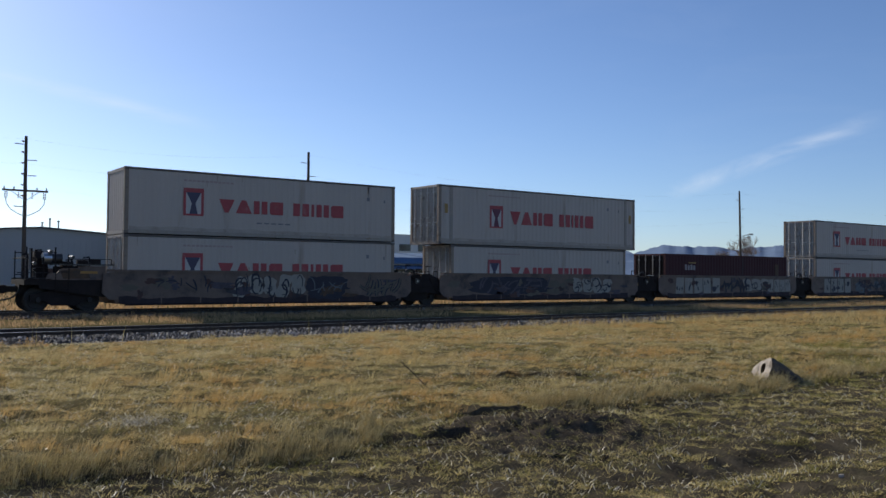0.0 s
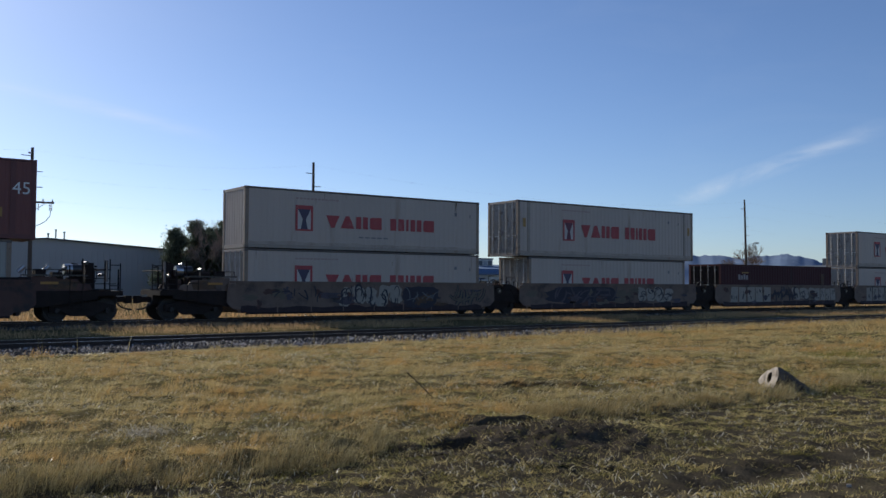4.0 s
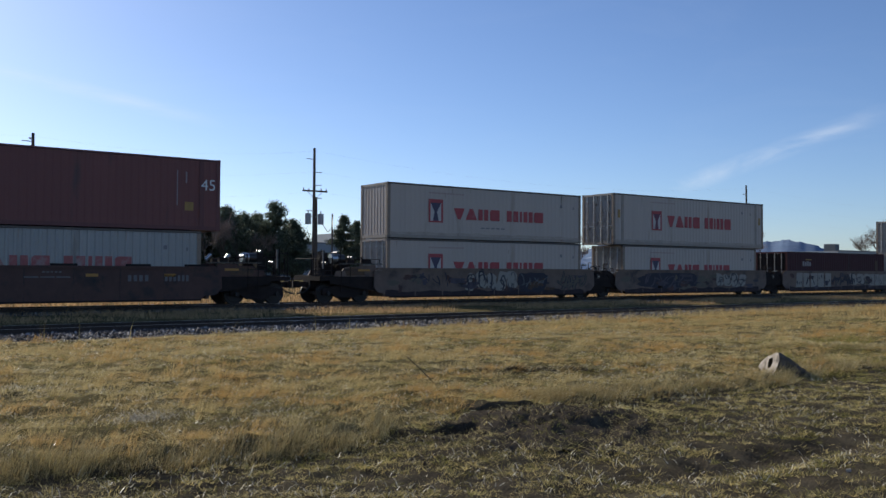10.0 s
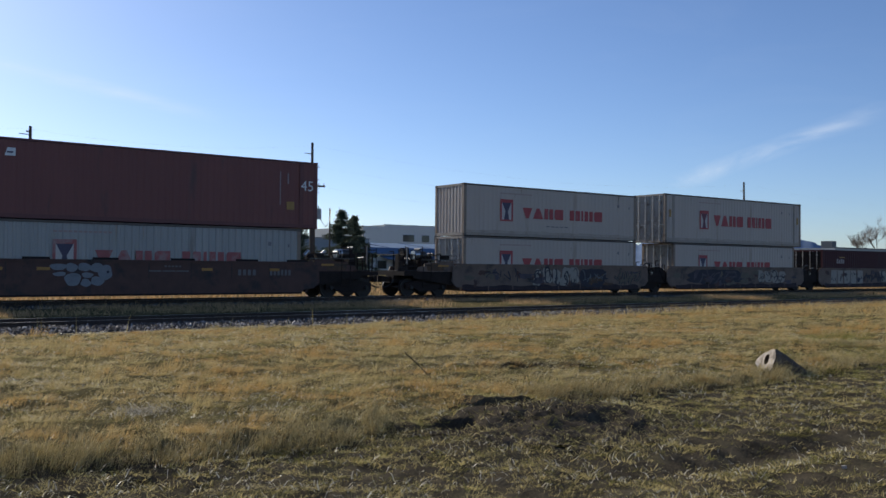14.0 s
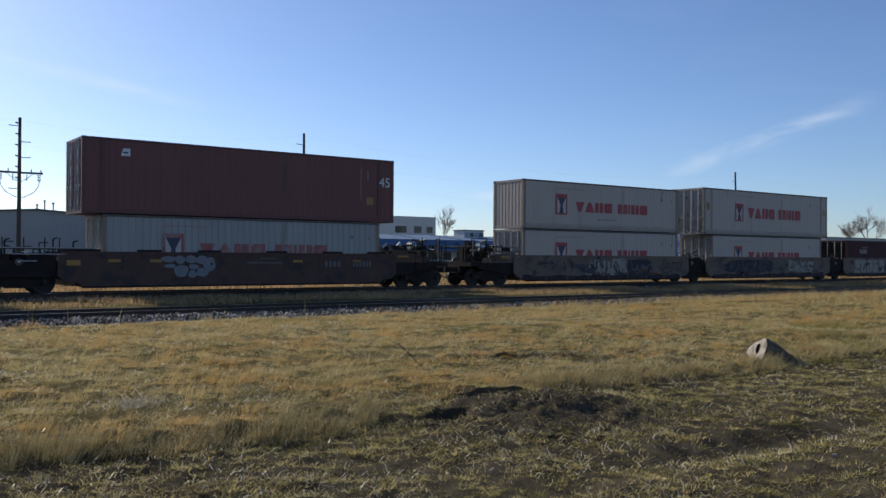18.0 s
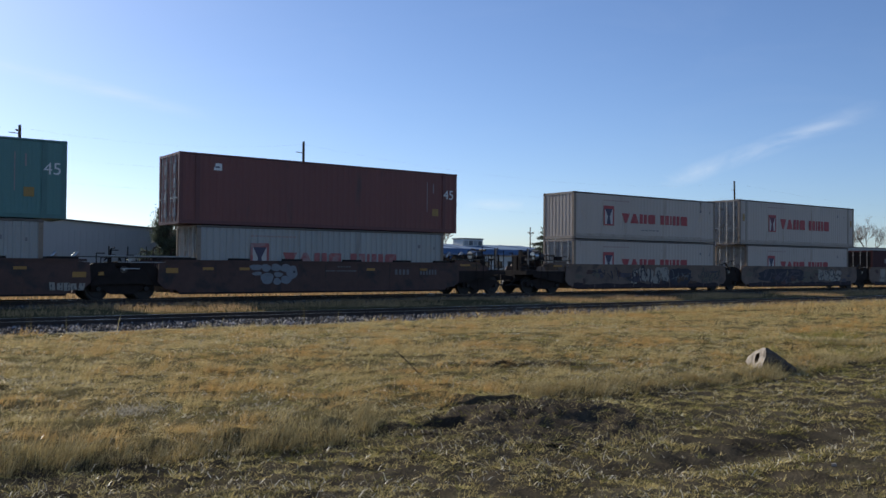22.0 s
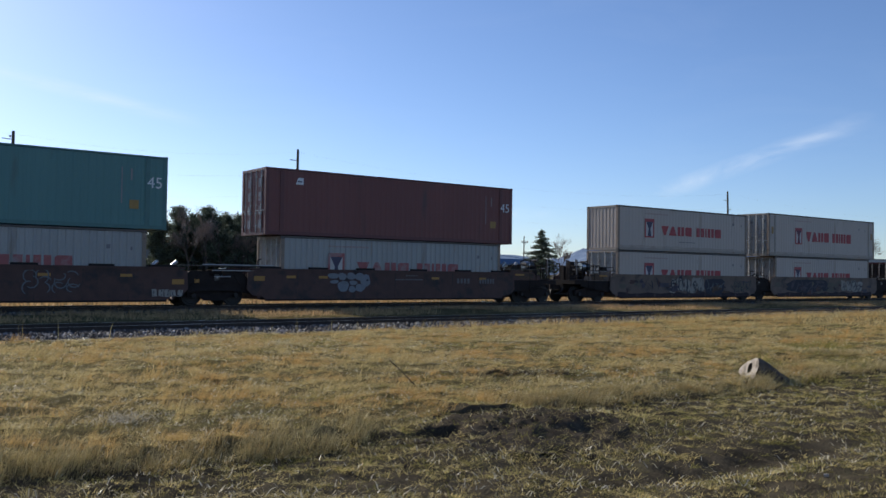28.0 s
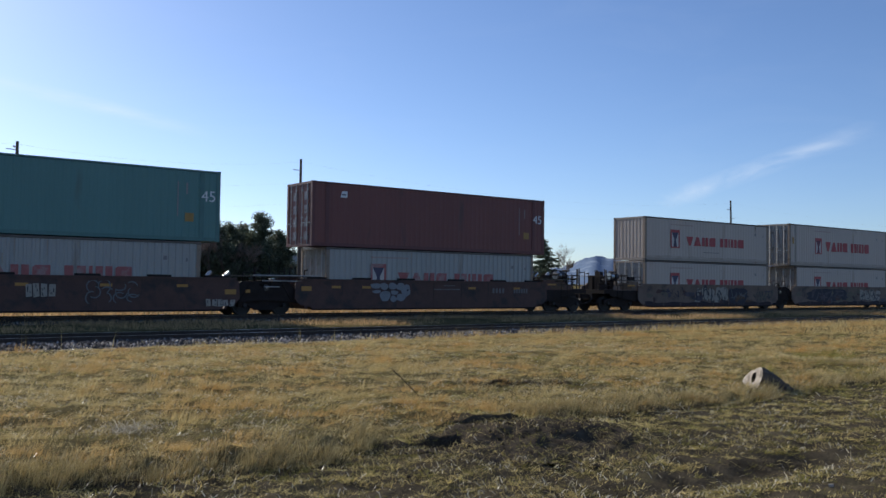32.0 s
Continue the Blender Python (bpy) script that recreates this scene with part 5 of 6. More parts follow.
for k, (mt, seed) in enumerate(((car_brown, 101), (graf_tan, 102), (car_lilac, 104))):
    for a, b in ((-0.3, 12.3), (15.4, 27.6), (31.0, 43.0), (47.0, 58.8)):
        patches(car, a, b, (9, 6, 7)[k], mt, seed + int(a), "weathered sprayed paint patches", y=-1.4225 - 0.0009 * k)
for a, b in ((-0.2, 12.2), (15.4, 27.6), (31.0, 43.2), (46.6, 58.9)):
    grime(car, a, b, 0.27, 0.50, int(a) + 7)
fat_tag(car, 4.35, 7.55, 0.46, 1.46, graf_white, graf_dark, 5, 2, "white sprayed tag with black lines")
patches(car, 7.7, 9.7, 9, graf_dark, 3, "navy sprayed shapes", y=-1.4275)
patches(car, 8.4, 10.2, 5, rust_stain, 13, "red brown sprayed shapes", y=-1.430)
strokes(car, 10.5, 12.2, 0.5, 1.4, 3, graf_tan, 22, "tan swirled sprayed tag", 0.13, outline=graf_dark)
strokes(car, 1.0, 3.6, 0.75, 1.3, 2, graf_dark, 23, "thin dark sprayed lines", 0.07)
spray_field(car, 16.5, 21.9, 0.5, 1.38, graf_dark, 6, "large navy sprayed area")
spray_field(car, 7.6, 9.6, 0.55, 1.36, graf_dark, 16, "navy sprayed area")
strokes(car, 17.0, 21.5, 0.55, 1.35, 4, car_lilac, 24, "dull violet sprayed lines", 0.10)
strokes(car, 7.8, 9.5, 0.6, 1.3, 2, graf_blue, 25, "pale sprayed lines", 0.05)
patches(car, 21.6, 23.4, 6, graf_tan, 14, "tan sprayed shapes", y=-1.430)
fat_tag(car, 23.3, 26.3, 0.52, 1.40, graf_white, graf_dark, 4, 7, "white sprayed tag with black lines")
block_tag(car, 31.7, 36.0, 0.45, 1.43, graf_white, graf_dark, 5, 8, "bold white block tag with dark cuts")
strokes(car, 36.1, 38.6, 0.5, 1.4, 4, graf_dark, 18, "dark sprayed lines", 0.14)
fat_tag(car, 38.2, 41.0, 0.50, 1.40, graf_white, graf_dark, 3, 28, "white sprayed tag with black lines")
block_tag(car, 40.9, 43.4, 0.52, 1.36, graf_white, graf_dark, 4, 9, "bold white block tag with dark cuts")
block_tag(car, 47.4, 50.9, 0.42, 1.46, graf_white, graf_dark, 4, 10, "bold white block tag with dark cuts")
patches(car, 51.2, 58.0, 16, graf_blue, 11, "pale sprayed shapes", y=-1.4275)
strokes(car, 51.4, 57.5, 0.5, 1.4, 8, graf_dark, 29, "dark sprayed lines", 0.10)
MOVERS.append((car, 0.0, TRAIN_Y, 0.0))

# second articulated car with the maroon and green stacks
car2 = thing("well_car", "articulated container well car, dark brown with yellow reflective strips", "railcar", group="well cars of the train")
for a, b in ((-21.85, -8.55), (-38.95, -25.65)):
    well(car2, a, b, car_brown, guides=True)
bogie(car2, -6.25)
bogie(car2, -23.75)
bogie(car2, -41.65)
joint(car2, -23.75, car_brown)
part("walkway", Build().box(-25.6, -21.2, -1.40, -1.0, 1.62, 1.66), worn_steel, car2, "narrow walkway grating")
for x in (-26.38, -25.62):
    part("tank_bracket", Build().box(x, x + 0.2, -1.36, -1.2, 1.4, 1.64), car_under, car2)
    part("air_reservoir", Build().tube((x, -1.28, 1.60), (x + 0.2, -1.28, 1.79), 0.08, sides=14), bright_metal, car2, "small tank catching the sun")
for x in (-24.3, -23.6, -22.9, -22.4):
    part("stanchion", Build().tube((x, -1.2, 1.1), (x, -1.2, 2.05), 0.022, sides=6), car_under, car2)
joint(car2, -41.65, car_brown)
end_deck(car2, -8.05, -4.85, car_brown)
blobs(car2, [(-18.45, 1.28, 0.28, 0.13), (-18.0, 1.26, 0.2, 0.17), (-17.55, 1.28, 0.24, 0.15), (-17.1, 1.26, 0.26, 0.16), (-16.8, 1.08, 0.25, 0.27), (-18.4, 1.02, 0.22, 0.08),
            (-17.95, 0.82, 0.28, 0.26), (-17.45, 0.98, 0.2, 0.11), (-17.1, 0.76, 0.24, 0.17), (-17.5, 0.7, 0.18, 0.14)], graf_pale, "pale blue bubble tag")
blobs(car2, [(-16.72, 1.1, 0.05, 0.05)], graf_dark, "dark dot in the tag", -1.445)
for x in (-20.5, -18.95, -12.9, -10.0, -27.4, -30.3, -33.2):
    part("yellow_strip", Build().box(x - 0.22, x + 0.22, -1.429, -1.421, 1.16, 1.27), yellow_reflector, car2, "yellow reflective strip")
bars_on(car2, -11.6, -10.75, 0.98, 1.22, 4, grey_mark, duty=0.6)
bars_on(car2, -10.2, -9.2, 0.98, 1.22, 6, grey_mark, duty=0.6)
bars_on(car2, -15.2, -13.6, 1.12, 1.17, 3, grey_mark, duty=0.9)
bars_on(car2, -14.6, -13.9, 1.30, 1.36, 5, grey_mark)
block_tag(car2, -26.4, -25.2, 0.38, 0.70, graf_white, graf_dark, 5, 31, "small white sprayed tag")
block_tag(car2, -33.05, -32.05, 0.74, 1.26, graf_white, graf_dark, 4, 32, "white block tag with dark cuts")
tag = random.Random(12)
for k in range(4):
    for j in range(3):
        ribbon(car2, swirl(-30.8 + 0.5 * k + tag.uniform(-0.08, 0.08), 0.95 + 0.22 * (j - 1), 0.22, tag.uniform(0.14, 0.3), tag), 0.026, -1.430 - 0.0022 * j, graf_blue, "thin pale outline of a bubble tag", 0.5, 1.38)
for x, z in ((-25.4, 0.98), (-21.96, 1.14)):
    part("orange_plate", Build().box(x - 0.24, x + 0.24, -1.440, -1.428, z - 0.10, z + 0.10), yellow_reflector, car2, "orange reflective plate")
for x0, x1, z in ((-24.4, -21.3, 1.68), (-24.0, -22.2, 1.45), (-23.9, -23.2, 1.2)):
    part("handrail", Build().path([(x0, -1.38, z), (x1, -1.38, z)], 0.022), bar_steel, car2, "thin galvanised handrail")
for x, h in ((-24.2, 1.95), (-22.6, 2.0), (-21.9, 1.9)):
    part("pipe", Build().path([(x, -1.1, 1.1), (x, -1.1, h), (x + 0.15, -1.1, h + 0.05)], 0.03), car_under, car2)
MOVERS.append((car2, 0.0, TRAIN_Y, 0.0))


# ---- poles and wires ----
POLE_Y = 70.0


def at_azimuth(az, y):
    return y * math.tan(radians(az))


def utility_pole(az, top, label, arms=(), steps=True, transformers=False, lamp=False, lean=0.0, y=POLE_Y, r=0.17, loops=False):
    x = at_azimuth(az, y)
    t = thing("utility_pole", label, "utility pole", pose(x, y, -0.1, 0, lean, 0), group="utility poles along the road")
    part("pole", Build().tube((0, 0, 0), (0, 0, top + 0.1), r, r * 0.62, 12), pole_wood, t)
    for h, w in arms:
        part("crossarm", Build().box(-w, w, -0.24, -0.12, h - 0.07, h + 0.07), pole_wood, t, "wooden crossarm")
        for k in (-0.92, -0.5, 0.5, 0.92):
            part("insulator", Build().tube((w * k, -0.18, h + 0.07), (w * k, -0.18, h + 0.27), 0.05, 0.035), porcelain, t)
        for k in (-0.88, -0.8, 0.8, 0.88, -0.3, 0.3) if loops else ():
            bell = Build()
            for q in range(4):
                bell.tube((w * k, -0.18, h - 0.12 - 0.12 * q), (w * k, -0.18, h - 0.20 - 0.12 * q), 0.03, 0.07, 8)
            part("hung_insulator", bell, porcelain, t, "string of hanging insulator bells")
        part("brace", Build().tube((-w * 0.6, -0.16, h - 0.06), (0, -0.16, h - 0.75), 0.025, sides=5).tube((w * 0.6, -0.16, h - 0.06), (0, -0.16, h - 0.75), 0.025, sides=5), pole_steel, t)
    if loops:                           # cables looping from the arm ends back to the pole
        h, w = arms[0]
        for sd in (-1, 1):
            pts = [(sd * w * 0.85, -0.18, h - 0.55), (sd * w * 0.82, -0.2, h - 0.95), (sd * w * 0.62, -0.2, h - 1.4), (sd * w * 0.32, -0.2, h - 1.68), (sd * 0.1, -0.2, h - 1.85)]
            part("cable_loop", Build().path(pts, 0.028, 5), wire_mat, t, "looping cable under the crossarm")
        for z in np.arange(top * 0.62, top - 0.2, 0.8):
            part("line_post", Build().tube((-0.14, -0.05, z), (-0.30, -0.05, z + 0.05), 0.07, 0.05, 8), porcelain, t, "short post insulator")
    if steps:
        for i, h in enumerate(np.arange(top * 0.55, top - 0.4, 1.15)):
            part("standoff", Build().tube((0, 0, h), (0.75 * (1 if i % 4 else -1), 0, h + 0.03), 0.035, sides=6), pole_steel, t, "short standoff bracket")
    if transformers:
        for dx in (-0.62, 0.62):
            c = part("transformer", Build().tube((dx, -0.1, 5.55), (dx, -0.1, 6.5), 0.27, 0.27, 16).tube((dx, -0.1, 6.5), (dx, -0.1, 6.75), 0.06, 0.04), pole_steel, t, "grey pole transformer can")
            part("bracket", Build().box(min(dx, 0), max(dx, 0), -0.06, 0.06, 6.2, 6.3), pole_steel, c)
        part("second_pole", Build().tube((0.42, 0.35, 0), (0.30, 0.2, 8.0), 0.15, 0.12, 10), pole_wood, t, "short bracing pole")
        part("drop_cable", Build().path([(0.8, -0.1, 5.6), (1.4, 0, 4.9), (2.1, 0.5, 5.4), (3.0, 2.0, 6.6)], 0.025, 5), wire_mat, t, "slack drop cable")
    if lamp:
        part("lamp_arm", Build().path([(0, 0, 6.6), (0.9, 0, 7.0), (2.0, 0, 7.15)], 0.04), pole_steel, t)
        part("lamp_head", Build().prism([(1.9, 7.08), (2.7, 7.05), (2.6, 7.24), (2.0, 7.26)], "y", -0.13, 0.13), pole_steel, t, "street lamp head")
    return x


p1 = utility_pole(10.05, 11.4, "tall weathered wooden utility pole with a crossarm", arms=((7.45, 1.55),), loops=True)
p2 = utility_pole(26.85, 12.25, "wooden utility pole carrying two grey transformers", arms=((8.5, 1.2),), transformers=True)
p3 = utility_pole(54.5, 12.7, "leaning wooden utility pole with a street lamp", lamp=True, lean=-1.6)
utility_pole(28.03, 6.9, "thin short wooden pole", steps=False, y=76, r=0.10)
utility_pole(41.68, 8.4, "distant wooden utility pole with a crossarm", arms=((7.4, 0.75),), steps=False, y=120, r=0.14)


def wire(name, a, b, sag, r=0.002):
    pts = [Vector(a).lerp(Vector(b), k / 20) + Vector((0, 0, -4 * sag * (k / 20) * (1 - k / 20))) for k in range(21)]
    solid(name, Build().path([tuple(p) for p in pts], r, 4), wire_mat, "thin grey overhead power line", "power line", group="overhead wires")


for h, dy in ((11.2, 0), (7.6, -0.2), (9.4, 0.1)):
    wire("overhead_wire", (p1 - 60, POLE_Y + dy, h), (p1, POLE_Y + dy, h), 1.1)
    wire("overhead_wire", (p1, POLE_Y + dy, h), (p2, POLE_Y + dy, h + 0.8), 0.7)
    wire("overhead_wire", (p2, POLE_Y + dy, h + 0.8), (p3, POLE_Y + dy, h + 1.2), 1.6)
    wire("overhead_wire", (p3, POLE_Y + dy, h + 1.2), (p3 + 70, POLE_Y + dy, h + 1.2), 1.2)


# ---- buildings ----
def gable_hall():
    """Large grey metal hall with a low-pitched gable towards the track."""
    t = thing("warehouse", "large grey ribbed metal warehouse with a low gable roof", "warehouse", pose(17.8, 92, -0.1))
    hw, ridge, slope, depth = 17.0, 5.75, 0.066, 30
    eave = ridge - slope * hw
    part("wall", Build().prism([(-hw, 0), (hw, 0), (hw, eave), (0, ridge), (-hw, eave)], "y", 0, 0.25), hall_wall, t, "grey ribbed gable wall")
    part("wall", Build().box(hw - 0.25, hw, 0.25, depth, 0, eave), hall_wall, t)
    part("wall", Build().box(-hw, -hw + 0.25, 0.25, depth, 0, eave), hall_wall, t)
    part("wall", Build().prism([(-hw, 0), (hw, 0), (hw, eave), (0, ridge), (-hw, eave)], "y", depth - 0.25, depth), hall_wall, t)
    for s in (-1, 1):
        part("roof", Build().prism([(0, ridge), (s * (hw + 0.3), eave - 0.02), (s * (hw + 0.3), eave + 0.12), (0, ridge + 0.14)], "y", -0.3, depth + 0.3), hall_trim, t, "dark grey metal roof")
    rib = Build().box(-0.03, 0.03, -0.04, 0.0, 0, 4.6).mesh("rib")
    for i in range(60):
        ob = part("siding_rib", rib, hall_wall, t)
        ob.location = (-hw + 0.3 + i * (2 * hw - 0.6) / 59, 0, 0)
    for x, h in ((0.4, 0.55), (1.1, 0.95), (1.9, 0.75)):
        part("roof_pipe", Build().tube((x, 1.5, ridge - 0.3), (x, 1.5, ridge + h), 0.07).tube((x, 1.5, ridge + h), (x, 1.5, ridge + h + 0.12), 0.12), pole_steel, t, "thin roof vent pipe")
    part("gutter", Build().box(hw - 2.0, hw - 1.8, -0.12, 0, 0, eave), hall_trim, t)


gable_hall()


def block(name, label, category, az0, az1, y, top, wall, roof=None, roof_label="", parapet=0.25, depth=18, windows=()):
    """Flat-roofed building whose front wall stands at y between two azimuths."""
    x0, x1 = at_azimuth(az0, y), at_azimuth(az1, y)
    t = thing(name, label, category, pose(x0, y, -0.1))
    w = x1 - x0
    part("wall", Build().box(0, w, 0, 0.3, 0, top), wall, t)
    part("wall", Build().box(0, 0.3, 0.3, depth, 0, top), wall, t)
    part("wall", Build().box(w - 0.3, w, 0.3, depth, 0, top), wall, t)
    part("wall", Build().box(0.3, w - 0.3, depth - 0.3, depth, 0, top), wall, t)
    part("roof", Build().box(0.3, w - 0.3, 0.3, depth - 0.3, top - 0.5, top - 0.2), roof or hall_trim, t, roof_label)
    part("coping", Build().box(-0.1, w + 0.1, -0.1, 0.32, top, top + parapet * 0.5), hall_trim if wall is not stucco else stucco, t)
    for k, (u, z, ww, hh) in enumerate(windows):
        win = part("window", Build().box(u * w, u * w + ww, -0.05, 0.0, z, z + hh), hall_trim, t)
        part("pane", Build().box(u * w + 0.1, u * w + ww - 0.1, -0.07, -0.05, z + 0.1, z + hh - 0.1), window_glass, win)
    return t, w


block("warehouse", "long blue grey metal warehouse behind the pines", "warehouse", 22.0, 30.6, 125, 5.7, hall2_wall, depth=30)
block("office_building", "pale grey stucco building with a stepped roofline", "building", 30.2, 31.6, 160, 9.6, stucco, depth=25)
block("office_building", "pale grey stucco office building with dark windows", "building", 31.6, 35.45, 160, 10.1, stucco, depth=25,
      windows=((0.30, 6.6, 3.0, 1.5), (0.62, 6.6, 2.0, 1.5), (0.84, 6.6, 1.6, 1.5)))


def blue_hall():
    """Long low commercial building under a blue metal roof band."""
    y = 118
    x0, x1 = at_azimuth(30.6, y), at_azimuth(43.2, y)
    w = x1 - x0
    t = thing("commercial_building", "long white low building with a bright blue metal roof band", "building", pose(x0, y, -0.1))
    part("wall", Build().box(0, w, 0, 0.3, 0, 3.6), stucco, t, "white wall")
    part("wall", Build().box(0, 0.3, 0.3, 20, 0, 3.6), stucco, t)
    part("wall", Build().box(w - 0.3, w, 0.3, 20, 0, 3.6), stucco, t)
    part("wall", Build().box(0.3, w - 0.3, 19.7, 20, 0, 3.6), stucco, t)
    part("roof_band", Build().prism([(-0.8, 3.2), (-0.8, 3.45), (-0.2, 4.25), (0.3, 4.25), (0.3, 3.2)], "x", -0.8, w + 0.8), blue_roof, t, "bright blue metal fascia")
    part("roof", Build().prism([(-0.2, 4.25), (9.8, 5.25), (20.3, 4.0), (20.3, 3.8), (-0.2, 4.0)], "x", -0.5, w + 0.5), blue_light, t, "pale blue metal roof")
    part("awning", Build().prism([(-2.6, 2.35), (-2.6, 2.5), (0, 3.0), (0, 2.85)], "x", w * 0.05, w * 0.5), blue_roof, t, "blue awning over the front")
    for i in range(14):
        u = 1.5 + i * (w - 4) / 13
        win = part("window", Build().box(u, u + 1.7, -0.06, 0.0, 0.9, 2.2), hall_trim, t)
        part("pane", Build().box(u + 0.08, u + 1.62, -0.08, -0.06, 0.98, 2.12), window_glass, win)
    u0 = w * 0.56 + 1.7
    un = part("rooftop_unit", Build().box(u0, u0 + 4.5, 6, 9, 4.7, 6.1), stucco, t, "boxy rooftop air unit")
    part("unit_lid", Build().box(u0 - 0.15, u0 + 4.65, 5.85, 9.15, 6.1, 6.28), hall_trim, un, "dark overhanging lid")
    for k in range(4):
        part("unit_louvre", Build().box(u0 + 0.3 + k * 1.05, u0 + 1.1 + k * 1.05, 5.94, 6.0, 5.0, 5.8), hall_trim if k % 2 else pole_steel, un, "louvred panel")
    for k in range(5):
        part("roof_seam", Build().prism([(-0.22, 4.26), (9.8, 5.26), (9.8, 5.34), (-0.22, 4.34)], "x", w * (0.08 + 0.2 * k), w * (0.08 + 0.2 * k) + 0.12), blue_roof, t)


blue_hall()


tl, wl2 = block("low_building", "long pale building with a row of windows by the track", "building", 57.0, 59.6, 74, 4.4, stucco, depth=10,
                windows=tuple((0.03 + 0.096 * i, 2.6, 1.0, 1.1) for i in range(10)))
tl, wl2 = block("low_building", "long pale grey flat-roofed building beyond the track", "building", 59.6, 68.0, 76, 4.9, hall_wall, depth=14,
                windows=((0.1, 1.0, 1.6, 1.2), (0.25, 1.0, 1.6, 1.2), (0.4, 1.0, 1.6, 1.2)))
part("rooftop_unit", Build().box(5.9, 7.1, 4, 6, 4.5, 6.2), hall_trim, tl, "dark rooftop ventilator")


# ---- trees ----
def pine_mesh(h, r, seed, needles=9000, bare=0.12, round_top=False):
    """Crown of a pine: needle sprays in clumps along separate limbs, uneven, with gaps between the limbs."""
    g = np.random.default_rng(seed)
    limbs, clumps = [], []
    n_l = int(h * (12 if round_top else 16))
    for i in range(n_l):
        f = bare + (1 - bare) * (i + g.uniform()) / n_l
        taper = (1 - f) ** 0.72 * (0.75 + 0.25 * min(1.0, f / 0.3)) if round_top else (1 - f) ** 0.95
        reach = r * taper * g.uniform(0.5, 1.22) + 0.10
        z, a, up = f * h, g.uniform(0, 6.283), g.uniform(0.05, 0.55) if round_top else g.uniform(-0.30, 0.12)
        limbs.append((z, a, reach, up))
        n_c = 2 + int(reach * (2.6 if round_top else 3.6))
        for c in range(n_c):
            u = (c + g.uniform(0.3, 1.1)) / n_c
            w = 0.22 * reach * u * g.normal()
            size = g.uniform(0.09, 0.24) * (1.3 if round_top else 0.8)
            clumps.append((math.cos(a) * reach * u - math.sin(a) * w, math.sin(a) * reach * u + math.cos(a) * w, z + reach * u * up * (0.6 + 0.6 * u), size, math.cos(a), math.sin(a)))
    C = np.array(clumps)
    k = g.integers(0, len(C), needles)
    c = C[k, :3] + g.normal(0, 1, (needles, 3)) * C[k, 3:4] * np.array([1, 1, 0.8 if round_top else 0.45])
    d = g.normal(0, 0.75, (needles, 3)) + np.stack([C[k, 4] * 0.7, C[k, 5] * 0.7, np.full(needles, 0.75)], 1)
    d /= np.linalg.norm(d, axis=1)[:, None]
    e = np.cross(d, g.normal(0, 1, (needles, 3)))
    e /= np.linalg.norm(e, axis=1)[:, None]
    ln, wd = g.uniform(0.12, 0.32, needles)[:, None], g.uniform(0.03, 0.07, needles)[:, None]
    v = np.stack([c - e * wd, c + e * wd, c + d * ln], 1).reshape(-1, 3)
    return from_arrays("crown", v, np.arange(needles * 3).reshape(-1, 3), 3), limbs


def pine(az, y, h, r, seed, label, round_top=False, needles=9000):
    t = thing("pine_tree", label, "tree", pose(at_azimuth(az, y), y, -0.1), group="evergreens beyond the railway")
    me, limbs = pine_mesh(h, r, seed, needles, round_top=round_top)
    tr = Build().tube((0, 0, 0), (0, 0, h * 0.96), 0.16, 0.03, 8)
    for z, a, reach, up in limbs[::3]:
        tr.tube((0, 0, z), (math.cos(a) * reach * 0.9, math.sin(a) * reach * 0.9, z + reach * up * 0.9), 0.03, 0.01, 4)
    part("trunk", tr, bark, t, "brown trunk and limbs")
    part("crown", me, needle, t, "dark green needle crown")


def bare_tree(az, y, h, spread, seed, label, dense=5, material=twig_mat, depth=5):
    """Leafless tree: a forking trunk, limbs and fine twigs."""
    g = random.Random(seed)
    t = thing("bare_tree", label, "tree", pose(at_azimuth(az, y), y, -0.1), group="leafless trees")
    trunk, twigs = Build(), Build()
    thin = 0.000055 * math.hypot(at_azimuth(az, y), y)

    def grow(p, d, ln, r, depth):
        q = p + d * ln
        (trunk if depth > 2 else twigs).tube(p, q, max(r, thin), max(r * 0.65, thin * 0.8), 6 if depth > 2 else 3)
        if depth == 0:
            return
        for _ in range(g.choice((2, 3, 3)) if depth > 1 else dense):
            nd = (d + Vector((g.uniform(-1, 1) * spread, g.uniform(-1, 1) * spread, g.uniform(-0.25, 0.55)))).normalized()
            grow(p.lerp(q, g.uniform(0.75, 1.0) if depth > 4 else g.uniform(0.25, 1.0)), nd, ln * (g.uniform(0.58, 0.82) if depth > 3 else g.uniform(0.7, 1.0)), r * 0.58, depth - 1)

    grow(Vector((0, 0, 0)), Vector((g.uniform(-0.05, 0.05), 0, 1)), h * (0.28 if depth == 5 else 0.235), h * (0.014 if depth == 5 else 0.009), depth)
    part("trunk", trunk, bark, t, "forked bare trunk and limbs")
    tagged(part("twig_spray", twigs, material, t, "fine leafless twigs"), kind="stuff")


for k, (az, h, r) in enumerate(((18.3, 6.5, 2.6), (19.5, 7.5, 2.6), (20.4, 6.9, 2.4), (21.3, 7.5, 2.7), (22.4, 7.0, 2.4), (23.3, 7.2, 2.4), (24.4, 8.1, 2.6), (25.5, 6.5, 2.2))):
    pine(az, 83 + 2 * (k % 3), h, r * (1.35 if k else 0.8), 20 + k, "tall dark pine in a dense row", True, 22000)
